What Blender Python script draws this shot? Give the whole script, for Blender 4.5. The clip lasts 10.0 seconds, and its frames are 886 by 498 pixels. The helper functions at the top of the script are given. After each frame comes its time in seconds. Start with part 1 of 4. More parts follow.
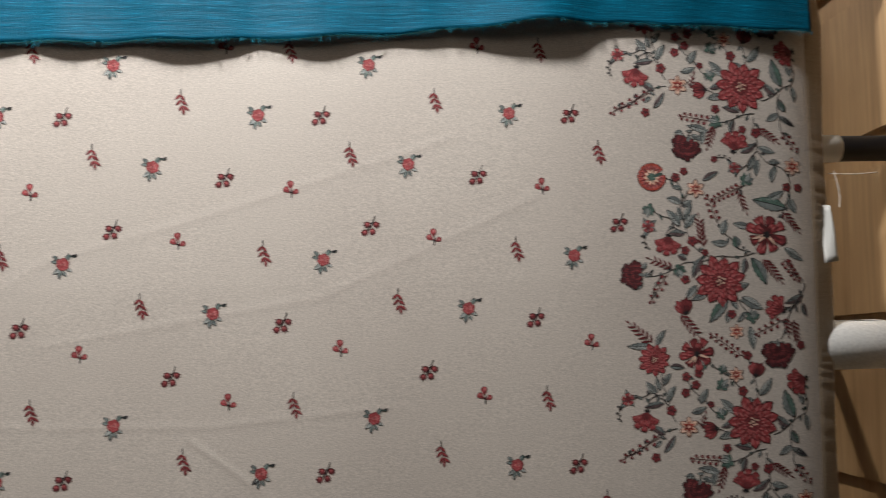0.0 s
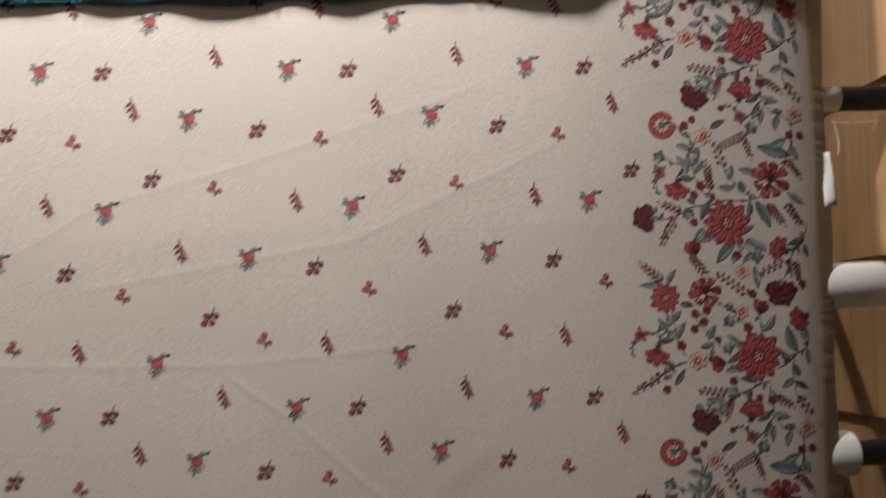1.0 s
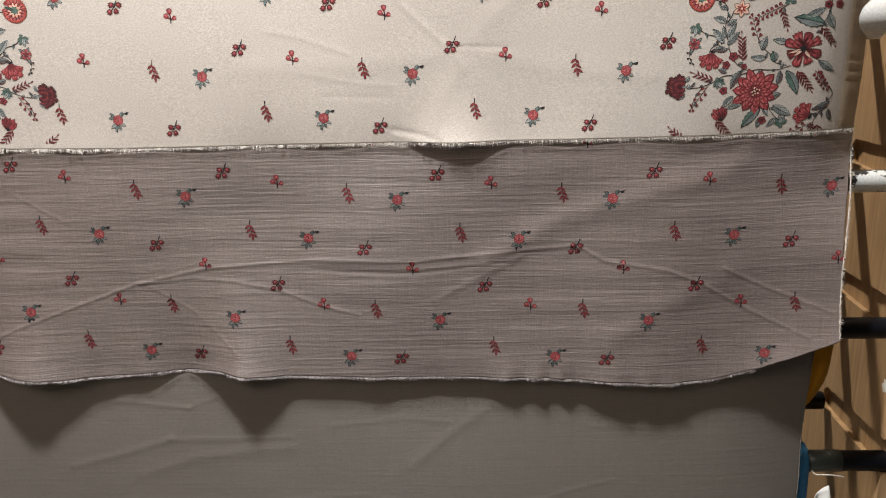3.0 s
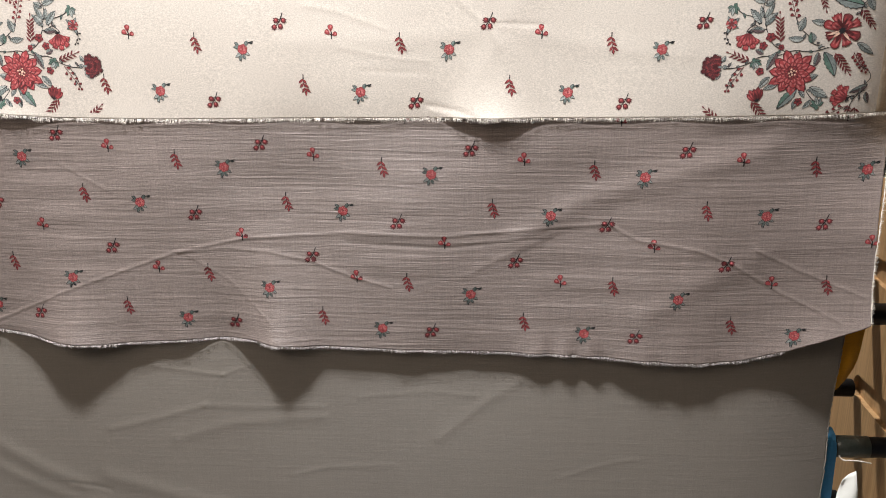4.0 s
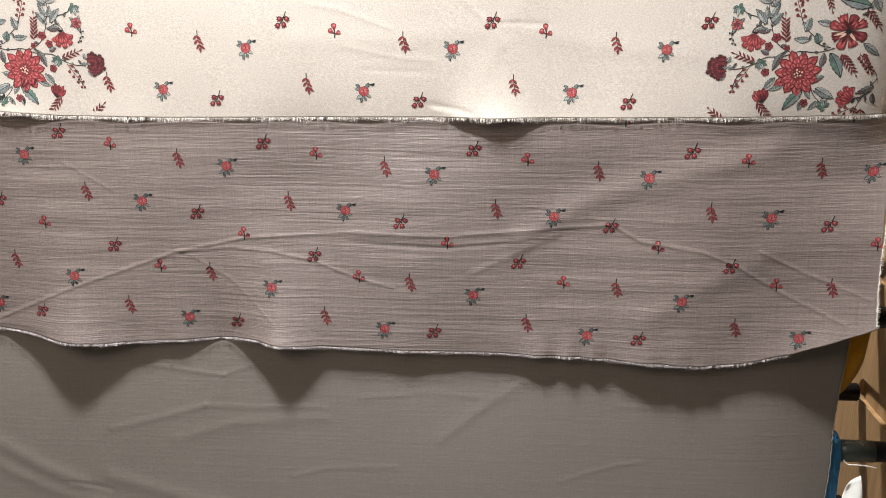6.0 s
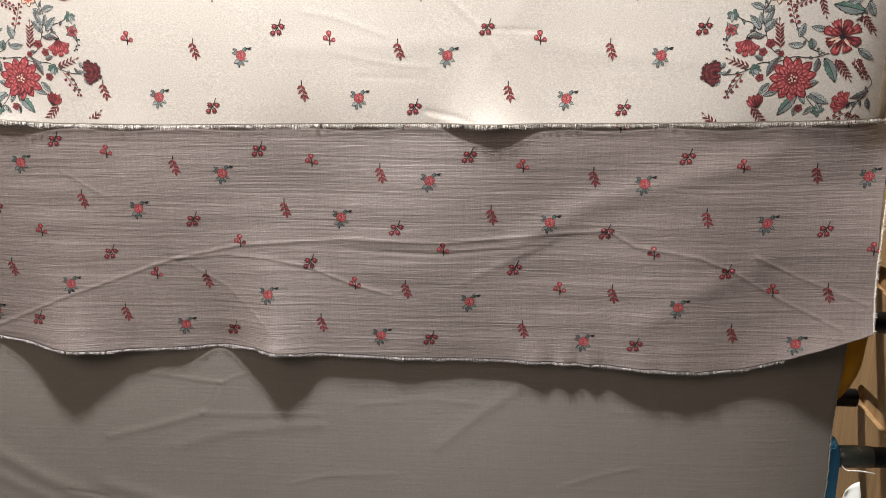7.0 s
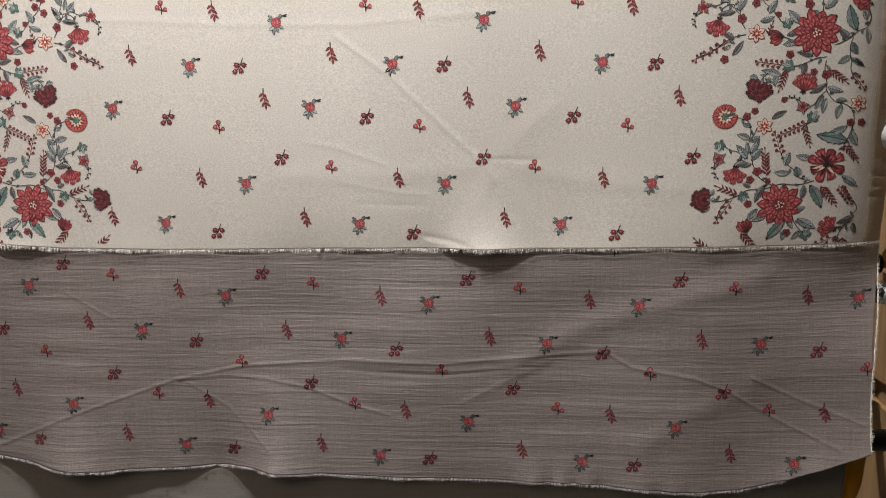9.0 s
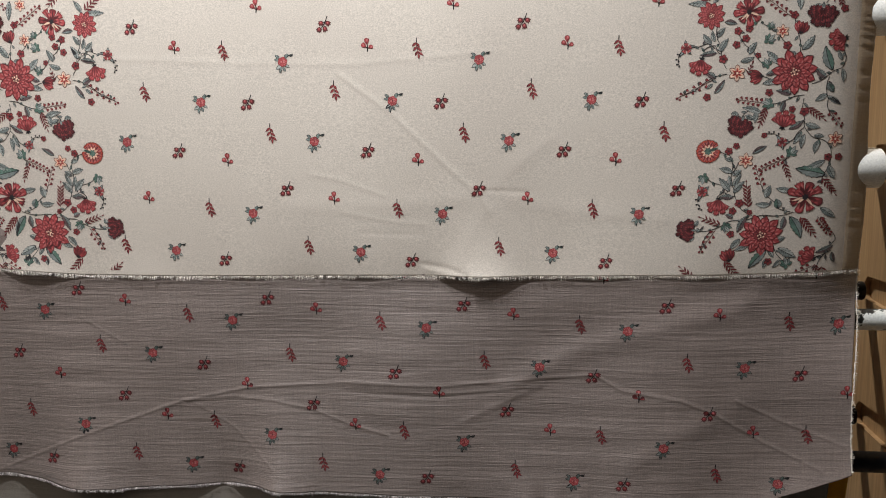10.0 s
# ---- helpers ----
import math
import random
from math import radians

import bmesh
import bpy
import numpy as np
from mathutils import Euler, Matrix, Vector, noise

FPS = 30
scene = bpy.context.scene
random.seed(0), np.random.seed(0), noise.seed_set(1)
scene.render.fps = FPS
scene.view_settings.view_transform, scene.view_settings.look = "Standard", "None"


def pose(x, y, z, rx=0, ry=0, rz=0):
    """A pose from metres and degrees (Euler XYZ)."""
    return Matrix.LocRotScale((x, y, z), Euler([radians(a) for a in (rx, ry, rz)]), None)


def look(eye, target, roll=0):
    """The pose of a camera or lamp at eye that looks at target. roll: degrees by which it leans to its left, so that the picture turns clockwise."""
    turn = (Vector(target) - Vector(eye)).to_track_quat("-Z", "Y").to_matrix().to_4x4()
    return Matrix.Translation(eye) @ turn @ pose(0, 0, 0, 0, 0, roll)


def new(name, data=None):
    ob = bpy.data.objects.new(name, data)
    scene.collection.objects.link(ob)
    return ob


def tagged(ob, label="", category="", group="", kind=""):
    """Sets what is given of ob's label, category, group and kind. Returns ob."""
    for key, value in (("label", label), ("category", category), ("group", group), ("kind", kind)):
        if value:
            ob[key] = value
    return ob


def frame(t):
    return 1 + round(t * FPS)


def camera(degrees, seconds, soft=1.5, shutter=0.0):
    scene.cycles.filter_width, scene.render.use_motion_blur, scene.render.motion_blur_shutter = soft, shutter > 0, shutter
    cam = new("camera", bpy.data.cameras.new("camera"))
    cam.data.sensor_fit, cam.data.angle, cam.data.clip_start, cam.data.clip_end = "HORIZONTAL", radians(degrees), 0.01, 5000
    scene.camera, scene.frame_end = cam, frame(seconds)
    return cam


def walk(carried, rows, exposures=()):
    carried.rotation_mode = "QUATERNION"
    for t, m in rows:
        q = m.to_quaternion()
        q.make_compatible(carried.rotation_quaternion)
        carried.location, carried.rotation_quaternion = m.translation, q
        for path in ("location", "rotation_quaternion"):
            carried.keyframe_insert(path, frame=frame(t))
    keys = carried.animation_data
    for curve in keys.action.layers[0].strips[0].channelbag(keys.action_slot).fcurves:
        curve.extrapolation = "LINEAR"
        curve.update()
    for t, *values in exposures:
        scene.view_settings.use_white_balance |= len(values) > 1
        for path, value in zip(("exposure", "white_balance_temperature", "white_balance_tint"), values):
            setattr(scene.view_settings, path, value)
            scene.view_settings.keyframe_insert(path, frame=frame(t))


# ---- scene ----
cam = camera(53.4, 10.0, soft=0.95, shutter=0.4)
PATH = [
    (0, (0.056, -0.809, 1.432), (0.188, 1.183, 1.554), -1.2),
    (0.2, (0.070, -0.813, 1.429), (0.244, 1.176, 1.549), -1.3),
    (0.5, (0.085, -0.823, 1.426), (0.263, 1.166, 1.533), -1.4),
    (0.7, (0.060, -0.827, 1.424), (0.278, 1.156, 1.525), -1.6),
    (1, (0.023, -0.851, 1.398), (0.171, 1.142, 1.471), -1.8),
    (1.2, (0.012, -0.862, 1.373), (0.102, 1.140, 1.385), -1.6),
    (1.5, (0.004, -0.863, 1.339), (0.052, 1.136, 1.284), -1.4),
    (1.8, (0.023, -0.868, 1.306), (0.043, 1.120, 1.153), -1.2),
    (2, (0.042, -0.874, 1.284), (0.046, 1.11, 1.03), -1.2),
    (2.5, (0.053, -0.915, 1.238), (0.039, 1.032, 0.777), -0.6),
    (3, (0.063, -0.97, 1.234), (-0.002, 0.948, 0.672), -1.0),
    (4.5, (0.063, -0.987, 1.22), (-0.084, 0.918, 0.631), -0.0),
    (5, (0.065, -0.985, 1.22), (-0.082, 0.922, 0.635), -0.0),
    (5.5, (0.063, -0.983, 1.219), (-0.083, 0.924, 0.637), -0.0),
    (7, (0.072, -0.983, 1.216), (-0.079, 0.931, 0.654), -0.3),
    (7.5, (0.074, -0.982, 1.233), (-0.08, 0.938, 0.695), -0.4),
    (8, (0.075, -0.98, 1.243), (-0.077, 0.956, 0.764), -0.4),
    (8.5, (0.081, -0.984, 1.255), (-0.074, 0.965, 0.836), -0.4),
    (9, (0.076, -0.993, 1.262), (-0.08, 0.966, 0.889), -0.5),
    (9.5, (0.079, -1.007, 1.265), (-0.083, 0.959, 0.936), -0.5),
    (10, (0.089, -1.04, 1.276), (-0.078, 0.927, 0.955), -0.4),
]
EXPOSURES = [(0.0, -0.78, 6450, 10), (1.0, -0.74, 6650, 13), (1.5, -0.76, 6650, 13), (2.0, -0.37, 6500, 11), (2.5, 0.20, 6450, 10), (3.0, 0.68, 6400, 10), (4.5, 1.17, 6330, 9), (5.5, 1.20, 6330, 9), (7.0, 1.08, 6330, 9), (7.5, 0.89, 6370, 9), (8.5, 0.42, 6350, 9), (9.5, 0.23, 6300, 8), (10.0, 0.19, 6260, 8)]
walk(cam, [(t, look(eye, target, roll)) for t, eye, target, roll in PATH], EXPOSURES)

LAMP_FRONT, LAMP_FILL, LAMP_BACK = 122.0, 19.0, 33.0


# ---- world and lights ----
world = bpy.data.worlds.new("world")
scene.world = world
world.use_nodes = True
world.node_tree.nodes["Background"].inputs[0].default_value = (1.0, 0.9, 0.8, 1)
world.node_tree.nodes["Background"].inputs[1].default_value = 0.04


def ceiling_or_fill_lamp(place, target, watts, size, colour):
    data = bpy.data.lights.new("ceiling_or_fill_lamp", "AREA")
    data.shape, data.size, data.energy, data.color = "DISK", size, watts, colour
    ob = new("ceiling_or_fill_lamp", data)
    ob.matrix_world = look(place, target)
    return ob


def spot_lamp(place, target, watts, degrees, radius, colour):
    data = bpy.data.lights.new("ceiling_spot", "SPOT")
    data.spot_size, data.spot_blend, data.shadow_soft_size = math.radians(degrees), 1.0, radius
    data.energy, data.color = watts, colour
    ob = new("ceiling_spot", data)
    ob.matrix_world = look(place, target)
    return ob


# warm lamps: ceiling spot close before the rack, added fill further off, ceiling lamp behind the rack
spot_lamp((-0.27, -0.46, 2.36), (-0.12, 0.0, 1.60), LAMP_FRONT, 150, 0.055, (0.972, 0.955, 0.942))
# wide fill with no known fitting, added to lift the shadows under the hems
ceiling_or_fill_lamp((-1.20, -1.80, 2.88), (0.0, 0.0, 1.4), LAMP_FILL, 1.50, (1.0, 0.84, 0.70))
ceiling_or_fill_lamp((-0.25, 1.15, 2.85), (0.5, 0.1, 0.8), LAMP_BACK, 0.10, (1.0, 0.90, 0.78))


# ---- materials ----
def material(name):
    m = bpy.data.materials.new(name)
    m.use_nodes = True
    n, l = m.node_tree.nodes, m.node_tree.links
    return m, n, l, n["Principled BSDF"]


def noise_node(n, l, stretch, scale, detail=3.0, rough=0.5):
    co, mp, tx = n.new("ShaderNodeTexCoord"), n.new("ShaderNodeMapping"), n.new("ShaderNodeTexNoise")
    mp.inputs["Scale"].default_value = stretch
    l.new(co.outputs["Object"], mp.inputs["Vector"])
    l.new(mp.outputs["Vector"], tx.inputs["Vector"])
    tx.inputs["Scale"].default_value, tx.inputs["Detail"].default_value = scale, detail
    tx.inputs["Roughness"].default_value = rough
    return tx.outputs["Fac"]


def ramp(n, l, fac, stops):
    r = n.new("ShaderNodeValToRGB")
    while len(r.color_ramp.elements) < len(stops):
        r.color_ramp.elements.new(0.5)
    for e, (at, c) in zip(r.color_ramp.elements, stops):
        e.position, e.color = at, (*c, 1)
    l.new(fac, r.inputs[0])
    return r.outputs[0]


def mix(n, l, kind, fac, a, b):
    x = n.new("ShaderNodeMix")
    x.data_type, x.blend_type = "RGBA", kind
    for value, socket in ((fac, x.inputs[0]), (a, x.inputs[6]), (b, x.inputs[7])):
        if isinstance(value, (int, float)):
            socket.default_value = value
        elif isinstance(value, tuple):
            socket.default_value = (*value, 1)
        else:
            l.new(value, socket)
    return x.outputs[2]


def bump(n, l, bsdf, layers):
    last = None
    for fac, strength, distance in layers:
        b = n.new("ShaderNodeBump")
        b.inputs["Strength"].default_value, b.inputs["Distance"].default_value = strength, distance
        l.new(fac, b.inputs["Height"])
        if last:
            l.new(last, b.inputs["Normal"])
        last = b.outputs["Normal"]
    l.new(last, bsdf.inputs["Normal"])


def grey(v):
    return (v, v, v)


def woven(name, colour, slub, speck, rough, sheen, relief, gloss=0.35, grain=(420, 420, 950), stripe=0.5, brushed=0.0, crinkle=0.4):
    """Woven cloth: long slubs along x, fine yarn speckle, a faint cloudiness."""
    m, n, l, p = material(name)
    streak = noise_node(n, l, (13, 1, 400), 1.0, 5, 0.68)
    warp = noise_node(n, l, (900, 1, 16), 1.0, 2)
    yarn = noise_node(n, l, grain, 1.0, 3, 0.65)
    cloud = noise_node(n, l, (1, 1, 1), 5.0, 4)
    thread = noise_node(n, l, (38, 1, 900), 1.0, 3, 0.6)
    c = mix(n, l, "MULTIPLY", 1.0, colour, ramp(n, l, thread, ((0.30, grey(1 - slub * 0.6)), (0.54, grey(0.99)), (0.72, grey(1 + slub * 2.2)))))
    c = mix(n, l, "MULTIPLY", 1.0, c, ramp(n, l, streak, ((0.28, grey(1 - slub)), (0.5, grey(1.0)), (0.74, grey(1 + slub)))))
    c = mix(n, l, "MULTIPLY", 1.0, c, ramp(n, l, yarn, ((0.25, grey(1 - speck)), (0.78, grey(1 + speck)))))
    c = mix(n, l, "MULTIPLY", 1.0, c, ramp(n, l, warp, ((0.3, grey(1 - speck * stripe)), (0.7, grey(1 + speck * stripe)))))
    c = mix(n, l, "MULTIPLY", 1.0, c, ramp(n, l, cloud, ((0.3, (0.95, 0.94, 0.93)), (0.7, (1.04, 1.04, 1.03)))))
    l.new(c, p.inputs["Base Color"])
    p.inputs["Roughness"].default_value = rough
    p.inputs["Specular IOR Level"].default_value = gloss
    p.inputs["Sheen Weight"].default_value = sheen
    if brushed:
        # level yarns spread the gloss up and down
        along = n.new("ShaderNodeCombineXYZ")
        along.inputs[2].default_value = 1.0
        l.new(along.outputs[0], p.inputs["Tangent"])
        p.inputs["Anisotropic"].default_value = brushed
    p.inputs["Sheen Roughness"].default_value = 0.4
    broad = ramp(n, l, noise_node(n, l, (6, 1, 165), 1.0, 3, 0.55), ((0.42, grey(0.0)), (0.60, grey(0.35)), (0.76, grey(1.0))))
    bump(n, l, p, ((broad, relief * crinkle, 0.0022), (streak, relief, 0.0007), (thread, relief * 1.3, 0.0005), (yarn, 0.6, 0.0003)))
    return m


def dyed(name, colour, rough=0.6):
    """Printed colour on cloth: uneven ink broken by the yarn."""
    m, n, l, p = material(name)
    yarn = noise_node(n, l, (600, 600, 1100), 1.0, 2)
    tone = noise_node(n, l, (1, 1, 1), 190.0, 3)
    c = mix(n, l, "MULTIPLY", 1.0, colour, ramp(n, l, tone, ((0.3, grey(0.72)), (0.7, grey(1.3)))))
    c = mix(n, l, "MULTIPLY", 1.0, c, ramp(n, l, yarn, ((0.25, grey(0.86)), (0.75, grey(1.15)))))
    l.new(c, p.inputs["Base Color"])
    p.inputs["Roughness"].default_value = rough
    p.inputs["Specular IOR Level"].default_value = 0.25
    bump(n, l, p, ((yarn, 0.3, 0.0002),))
    return m


def timber(name, light, dark):
    m, n, l, p = material(name)
    grain = noise_node(n, l, (30, 30, 1.6), 1.0, 5, 0.6)
    fine = noise_node(n, l, (260, 260, 9), 1.0, 3)
    stain = noise_node(n, l, (1, 1, 1), 6.0, 4)
    c = ramp(n, l, grain, ((0.30, dark), (0.52, light), (0.75, tuple(v * 1.08 for v in light))))
    c = mix(n, l, "MULTIPLY", 1.0, c, ramp(n, l, fine, ((0.3, grey(0.82)), (0.7, grey(1.1)))))
    c = mix(n, l, "MULTIPLY", 1.0, c, ramp(n, l, stain, ((0.3, (0.80, 0.76, 0.72)), (0.65, grey(1.05)))))
    l.new(c, p.inputs["Base Color"])
    p.inputs["Roughness"].default_value = 0.55
    bump(n, l, p, ((grain, 0.25, 0.001), (fine, 0.3, 0.0004)))
    return m


def coated(name, colour, chip, chips, rough, metal=0.0):
    """Painted or taped tube with chipped patches of a second colour."""
    m, n, l, p = material(name)
    patch = noise_node(n, l, (1, 1, 1), 38.0, 5, 0.7)
    fine = noise_node(n, l, (1, 1, 1), 420.0, 2)
    c = ramp(n, l, patch, ((chips - 0.015, chip), (chips + 0.015, colour)))
    c = mix(n, l, "MULTIPLY", 1.0, c, ramp(n, l, fine, ((0.3, grey(0.85)), (0.7, grey(1.1)))))
    l.new(c, p.inputs["Base Color"])
    p.inputs["Roughness"].default_value, p.inputs["Metallic"].default_value = rough, metal
    bump(n, l, p, ((patch, 0.3, 0.0008), (fine, 0.2, 0.0003)))
    return m


def plaster(name, colour):
    m, n, l, p = material(name)
    cloud, fine = noise_node(n, l, (1, 1, 1), 2.0, 5), noise_node(n, l, (1, 1, 1), 90.0, 3)
    c = mix(n, l, "MULTIPLY", 1.0, colour, ramp(n, l, cloud, ((0.3, grey(0.86)), (0.7, grey(1.06)))))
    l.new(c, p.inputs["Base Color"])
    p.inputs["Roughness"].default_value = 0.85
    bump(n, l, p, ((fine, 0.3, 0.002),))
    return m


CREAM = woven("champagne_satin", (0.580, 0.525, 0.470), 0.02, 0.30, 0.46, 0.25, 0.05, 0.55, (560, 560, 880), 0.05, 0.0, 0.0)
MAUVE = woven("mauve_slub", (0.217, 0.176, 0.161), 0.13, 0.28, 0.42, 0.25, 0.60, 0.75, (420, 420, 950), 0.4, 0.7, 0.42)
TAUPE = woven("taupe_slub", (0.215, 0.193, 0.170), 0.045, 0.08, 0.46, 0.2, 0.16, 0.5, (420, 420, 950), 0.5, 0.8)
TEAL = woven("teal_slub", (0.0005, 0.094, 0.165), 0.32, 0.16, 0.55, 0.0, 0.40, 0.14)
MUSTARD = woven("mustard_cotton", (0.62, 0.28, 0.012), 0.05, 0.08, 0.7, 0.1, 0.15, 0.2)
BLUE = woven("blue_cotton", (0.06, 0.27, 0.56), 0.05, 0.08, 0.7, 0.1, 0.15, 0.2)
RAW = dyed("raw_yarn", (0.62, 0.57, 0.51), 0.8)
PALE_YARN = dyed("pale_mauve_yarn", (0.50, 0.455, 0.44), 0.8)
TAN = woven("selvage_weave", (0.36, 0.285, 0.205), 0.06, 0.20, 0.6, 0.1, 0.2, 0.3)
TEAL_YARN = dyed("teal_yarn", (0.01, 0.16, 0.22), 0.8)
PINE = timber("pine_board", (0.490, 0.325, 0.170), (0.385, 0.236, 0.110))
BLACK = coated("black_tube", (0.006, 0.007, 0.010), (0.09, 0.09, 0.09), 0.27, 0.50)
BLACK.node_tree.nodes["Principled BSDF"].inputs["Specular IOR Level"].default_value = 0.2
MOTTLED = coated("mottled_tube", (0.66, 0.68, 0.66), (0.02, 0.022, 0.022), 0.50, 0.45)
CARD = coated("white_card_tube", (0.74, 0.74, 0.71), (0.55, 0.54, 0.50), 0.30, 0.7)
PAPER = plaster("white_paper", (0.72, 0.72, 0.68))
TAPE = coated("grey_tape", (0.06, 0.075, 0.07), (0.16, 0.18, 0.17), 0.38, 0.35)
WALL = plaster("grey_wall", (0.24, 0.23, 0.22))
DARK_GAP_WALL = plaster("dark_gap_wall", (0.016, 0.013, 0.012))
CEIL = plaster("ceiling_paint", (0.55, 0.52, 0.47))
FLOOR = plaster("floor_concrete", (0.16, 0.14, 0.12))

INK = {
    "k": dyed("ink_outline", (0.026, 0.024, 0.026)),
    "r": dyed("ink_red", (0.305, 0.054, 0.058)),
    "m": dyed("ink_maroon", (0.085, 0.022, 0.024)),
    "p": dyed("ink_rose", (0.450, 0.150, 0.145)),
    "c": dyed("ink_cream", (0.68, 0.47, 0.36)),
    "o": dyed("ink_orange", (0.40, 0.070, 0.048)),
    "g": dyed("ink_sage", (0.195, 0.222, 0.214)),
    "l": dyed("ink_pale_sage", (0.355, 0.375, 0.355)),
    "d": dyed("ink_bark", (0.145, 0.100, 0.100)),
    "e": dyed("ink_green", (0.100, 0.165, 0.135)),
    "s": dyed("ink_moss", (0.058, 0.092, 0.078)),
    "b": dyed("ink_brick", (0.158, 0.036, 0.039)),
}
INKS = list(INK)
# the same inks over the darker mauve ground
DULL = {}
for key, m in INK.items():
    DULL[key] = m.copy()
    for node in DULL[key].node_tree.nodes:
        if node.type == "MIX" and not node.inputs[6].is_linked:
            soak = 0.48 if key in "kglesd" else 0.82
            node.inputs[6].default_value = tuple(soak * v for v in node.inputs[6].default_value[:3]) + (1,)


# ---- mesh helpers ----
def mesh_object(name, verts, faces, mats, parent=None, label="", index=None, smooth=False):
    me = bpy.data.meshes.new(name)
    me.from_pydata([tuple(map(float, v)) for v in verts], [], faces)
    for m in mats if isinstance(mats, (list, tuple)) else [mats]:
        me.materials.append(m)
    if index is not None:
        me.polygons.foreach_set("material_index", index)
    if smooth:
        me.polygons.foreach_set("use_smooth", [True] * len(me.polygons))
    me.update()
    ob = new(name, me)
    ob.parent = parent
    if label:
        tagged(ob, label)
    return ob


def part(name, bm, mat, parent, label="", smooth=False):
    me = bpy.data.meshes.new(name)
    bmesh.ops.recalc_face_normals(bm, faces=bm.faces)
    bm.to_mesh(me)
    bm.free()
    me.materials.append(mat)
    if smooth:
        for f in me.polygons:
            f.use_smooth = True
    ob = new(name, me)
    ob.parent = parent
    if label:
        tagged(ob, label)
    return ob


def thing(name, label, category, place=(0, 0, 0), group="", kind=""):
    ob = new(name)
    ob.location = place
    ob.empty_display_size = 0.05
    return tagged(ob, label, category, group, kind)


def box(bm, x0, x1, y0, y1, z0, z1, bevel=0.0):
    made = bmesh.ops.create_cube(bm, size=1.0)["verts"]
    for v in made:
        v.co = Vector(((x0 + x1) / 2 + v.co.x * (x1 - x0), (y0 + y1) / 2 + v.co.y * (y1 - y0), (z0 + z1) / 2 + v.co.z * (z1 - z0)))
    if bevel:
        edges = {e for v in made for e in v.link_edges}
        bmesh.ops.bevel(bm, geom=list(edges), offset=bevel, segments=2, affect="EDGES")
    return bm


def tube(profile, segs=32):
    """A turned shape along x from (x, radius) pairs, about the axis y = z = 0."""
    bm, rings = bmesh.new(), []
    for x, r in profile:
        rings.append([bm.verts.new((x, r * math.cos(math.tau * k / segs), r * math.sin(math.tau * k / segs))) for k in range(segs)])
    for a, b in zip(rings, rings[1:]):
        for k in range(segs):
            bm.faces.new((a[k], a[(k + 1) % segs], b[(k + 1) % segs], b[k]))
    bm.faces.new(rings[0][::-1])
    bm.faces.new(rings[-1])
    return bm


def string(name, points, radius, mat, parent=None, label=""):
    """A thin thread through the given points."""
    cu = bpy.data.curves.new(name, "CURVE")
    cu.dimensions, cu.bevel_depth, cu.bevel_resolution = "3D", radius, 1
    sp = cu.splines.new("NURBS")
    sp.points.add(len(points) - 1)
    for p, co in zip(sp.points, points):
        p.co = (*co, 1)
    sp.use_endpoint_u, sp.order_u, sp.resolution_u = True, 3, 6
    cu.materials.append(mat)
    me = bpy.data.meshes.new_from_object(bpy.data.objects.new(name, cu))
    me.name = name
    ob = new(name, me)
    ob.parent = parent
    return tagged(ob, label) if label else ob


# ---- drapes: the lie of each hanging cloth, y as a function of x and z ----
def bell(v, width):
    return np.exp(-((v / width) ** 2))


def ripple(x, z, seed, size, tall):
    """Smooth pseudo-random wave, about -1 to 1."""
    rng, out = np.random.RandomState(seed), 0.0
    for k in range(7):
        a, b = rng.uniform(0.5, 1.6) / size, rng.uniform(-1.2, 1.2) / tall
        out = out + np.sin(math.tau * (a * x + b * z) + rng.uniform(0, 6.3)) / 3.2
    return out


def crease(x, z, points, width):
    """1 along a broken line, falling off to 0 beside it."""
    best = np.full(np.shape(x), 9.0)
    for (ax, az), (bx, bz) in zip(points, points[1:]):
        dx, dz = bx - ax, bz - az
        t = np.clip(((x - ax) * dx + (z - az) * dz) / (dx * dx + dz * dz), 0, 1)
        best = np.minimum(best, np.hypot(x - ax - t * dx, z - az - t * dz))
    return np.exp(-((best / width) ** 2))


def curl(x):
    """How far the cloths' free side turns back."""
    return 0.50 * np.clip(x - 0.20, 0, 9) ** 2


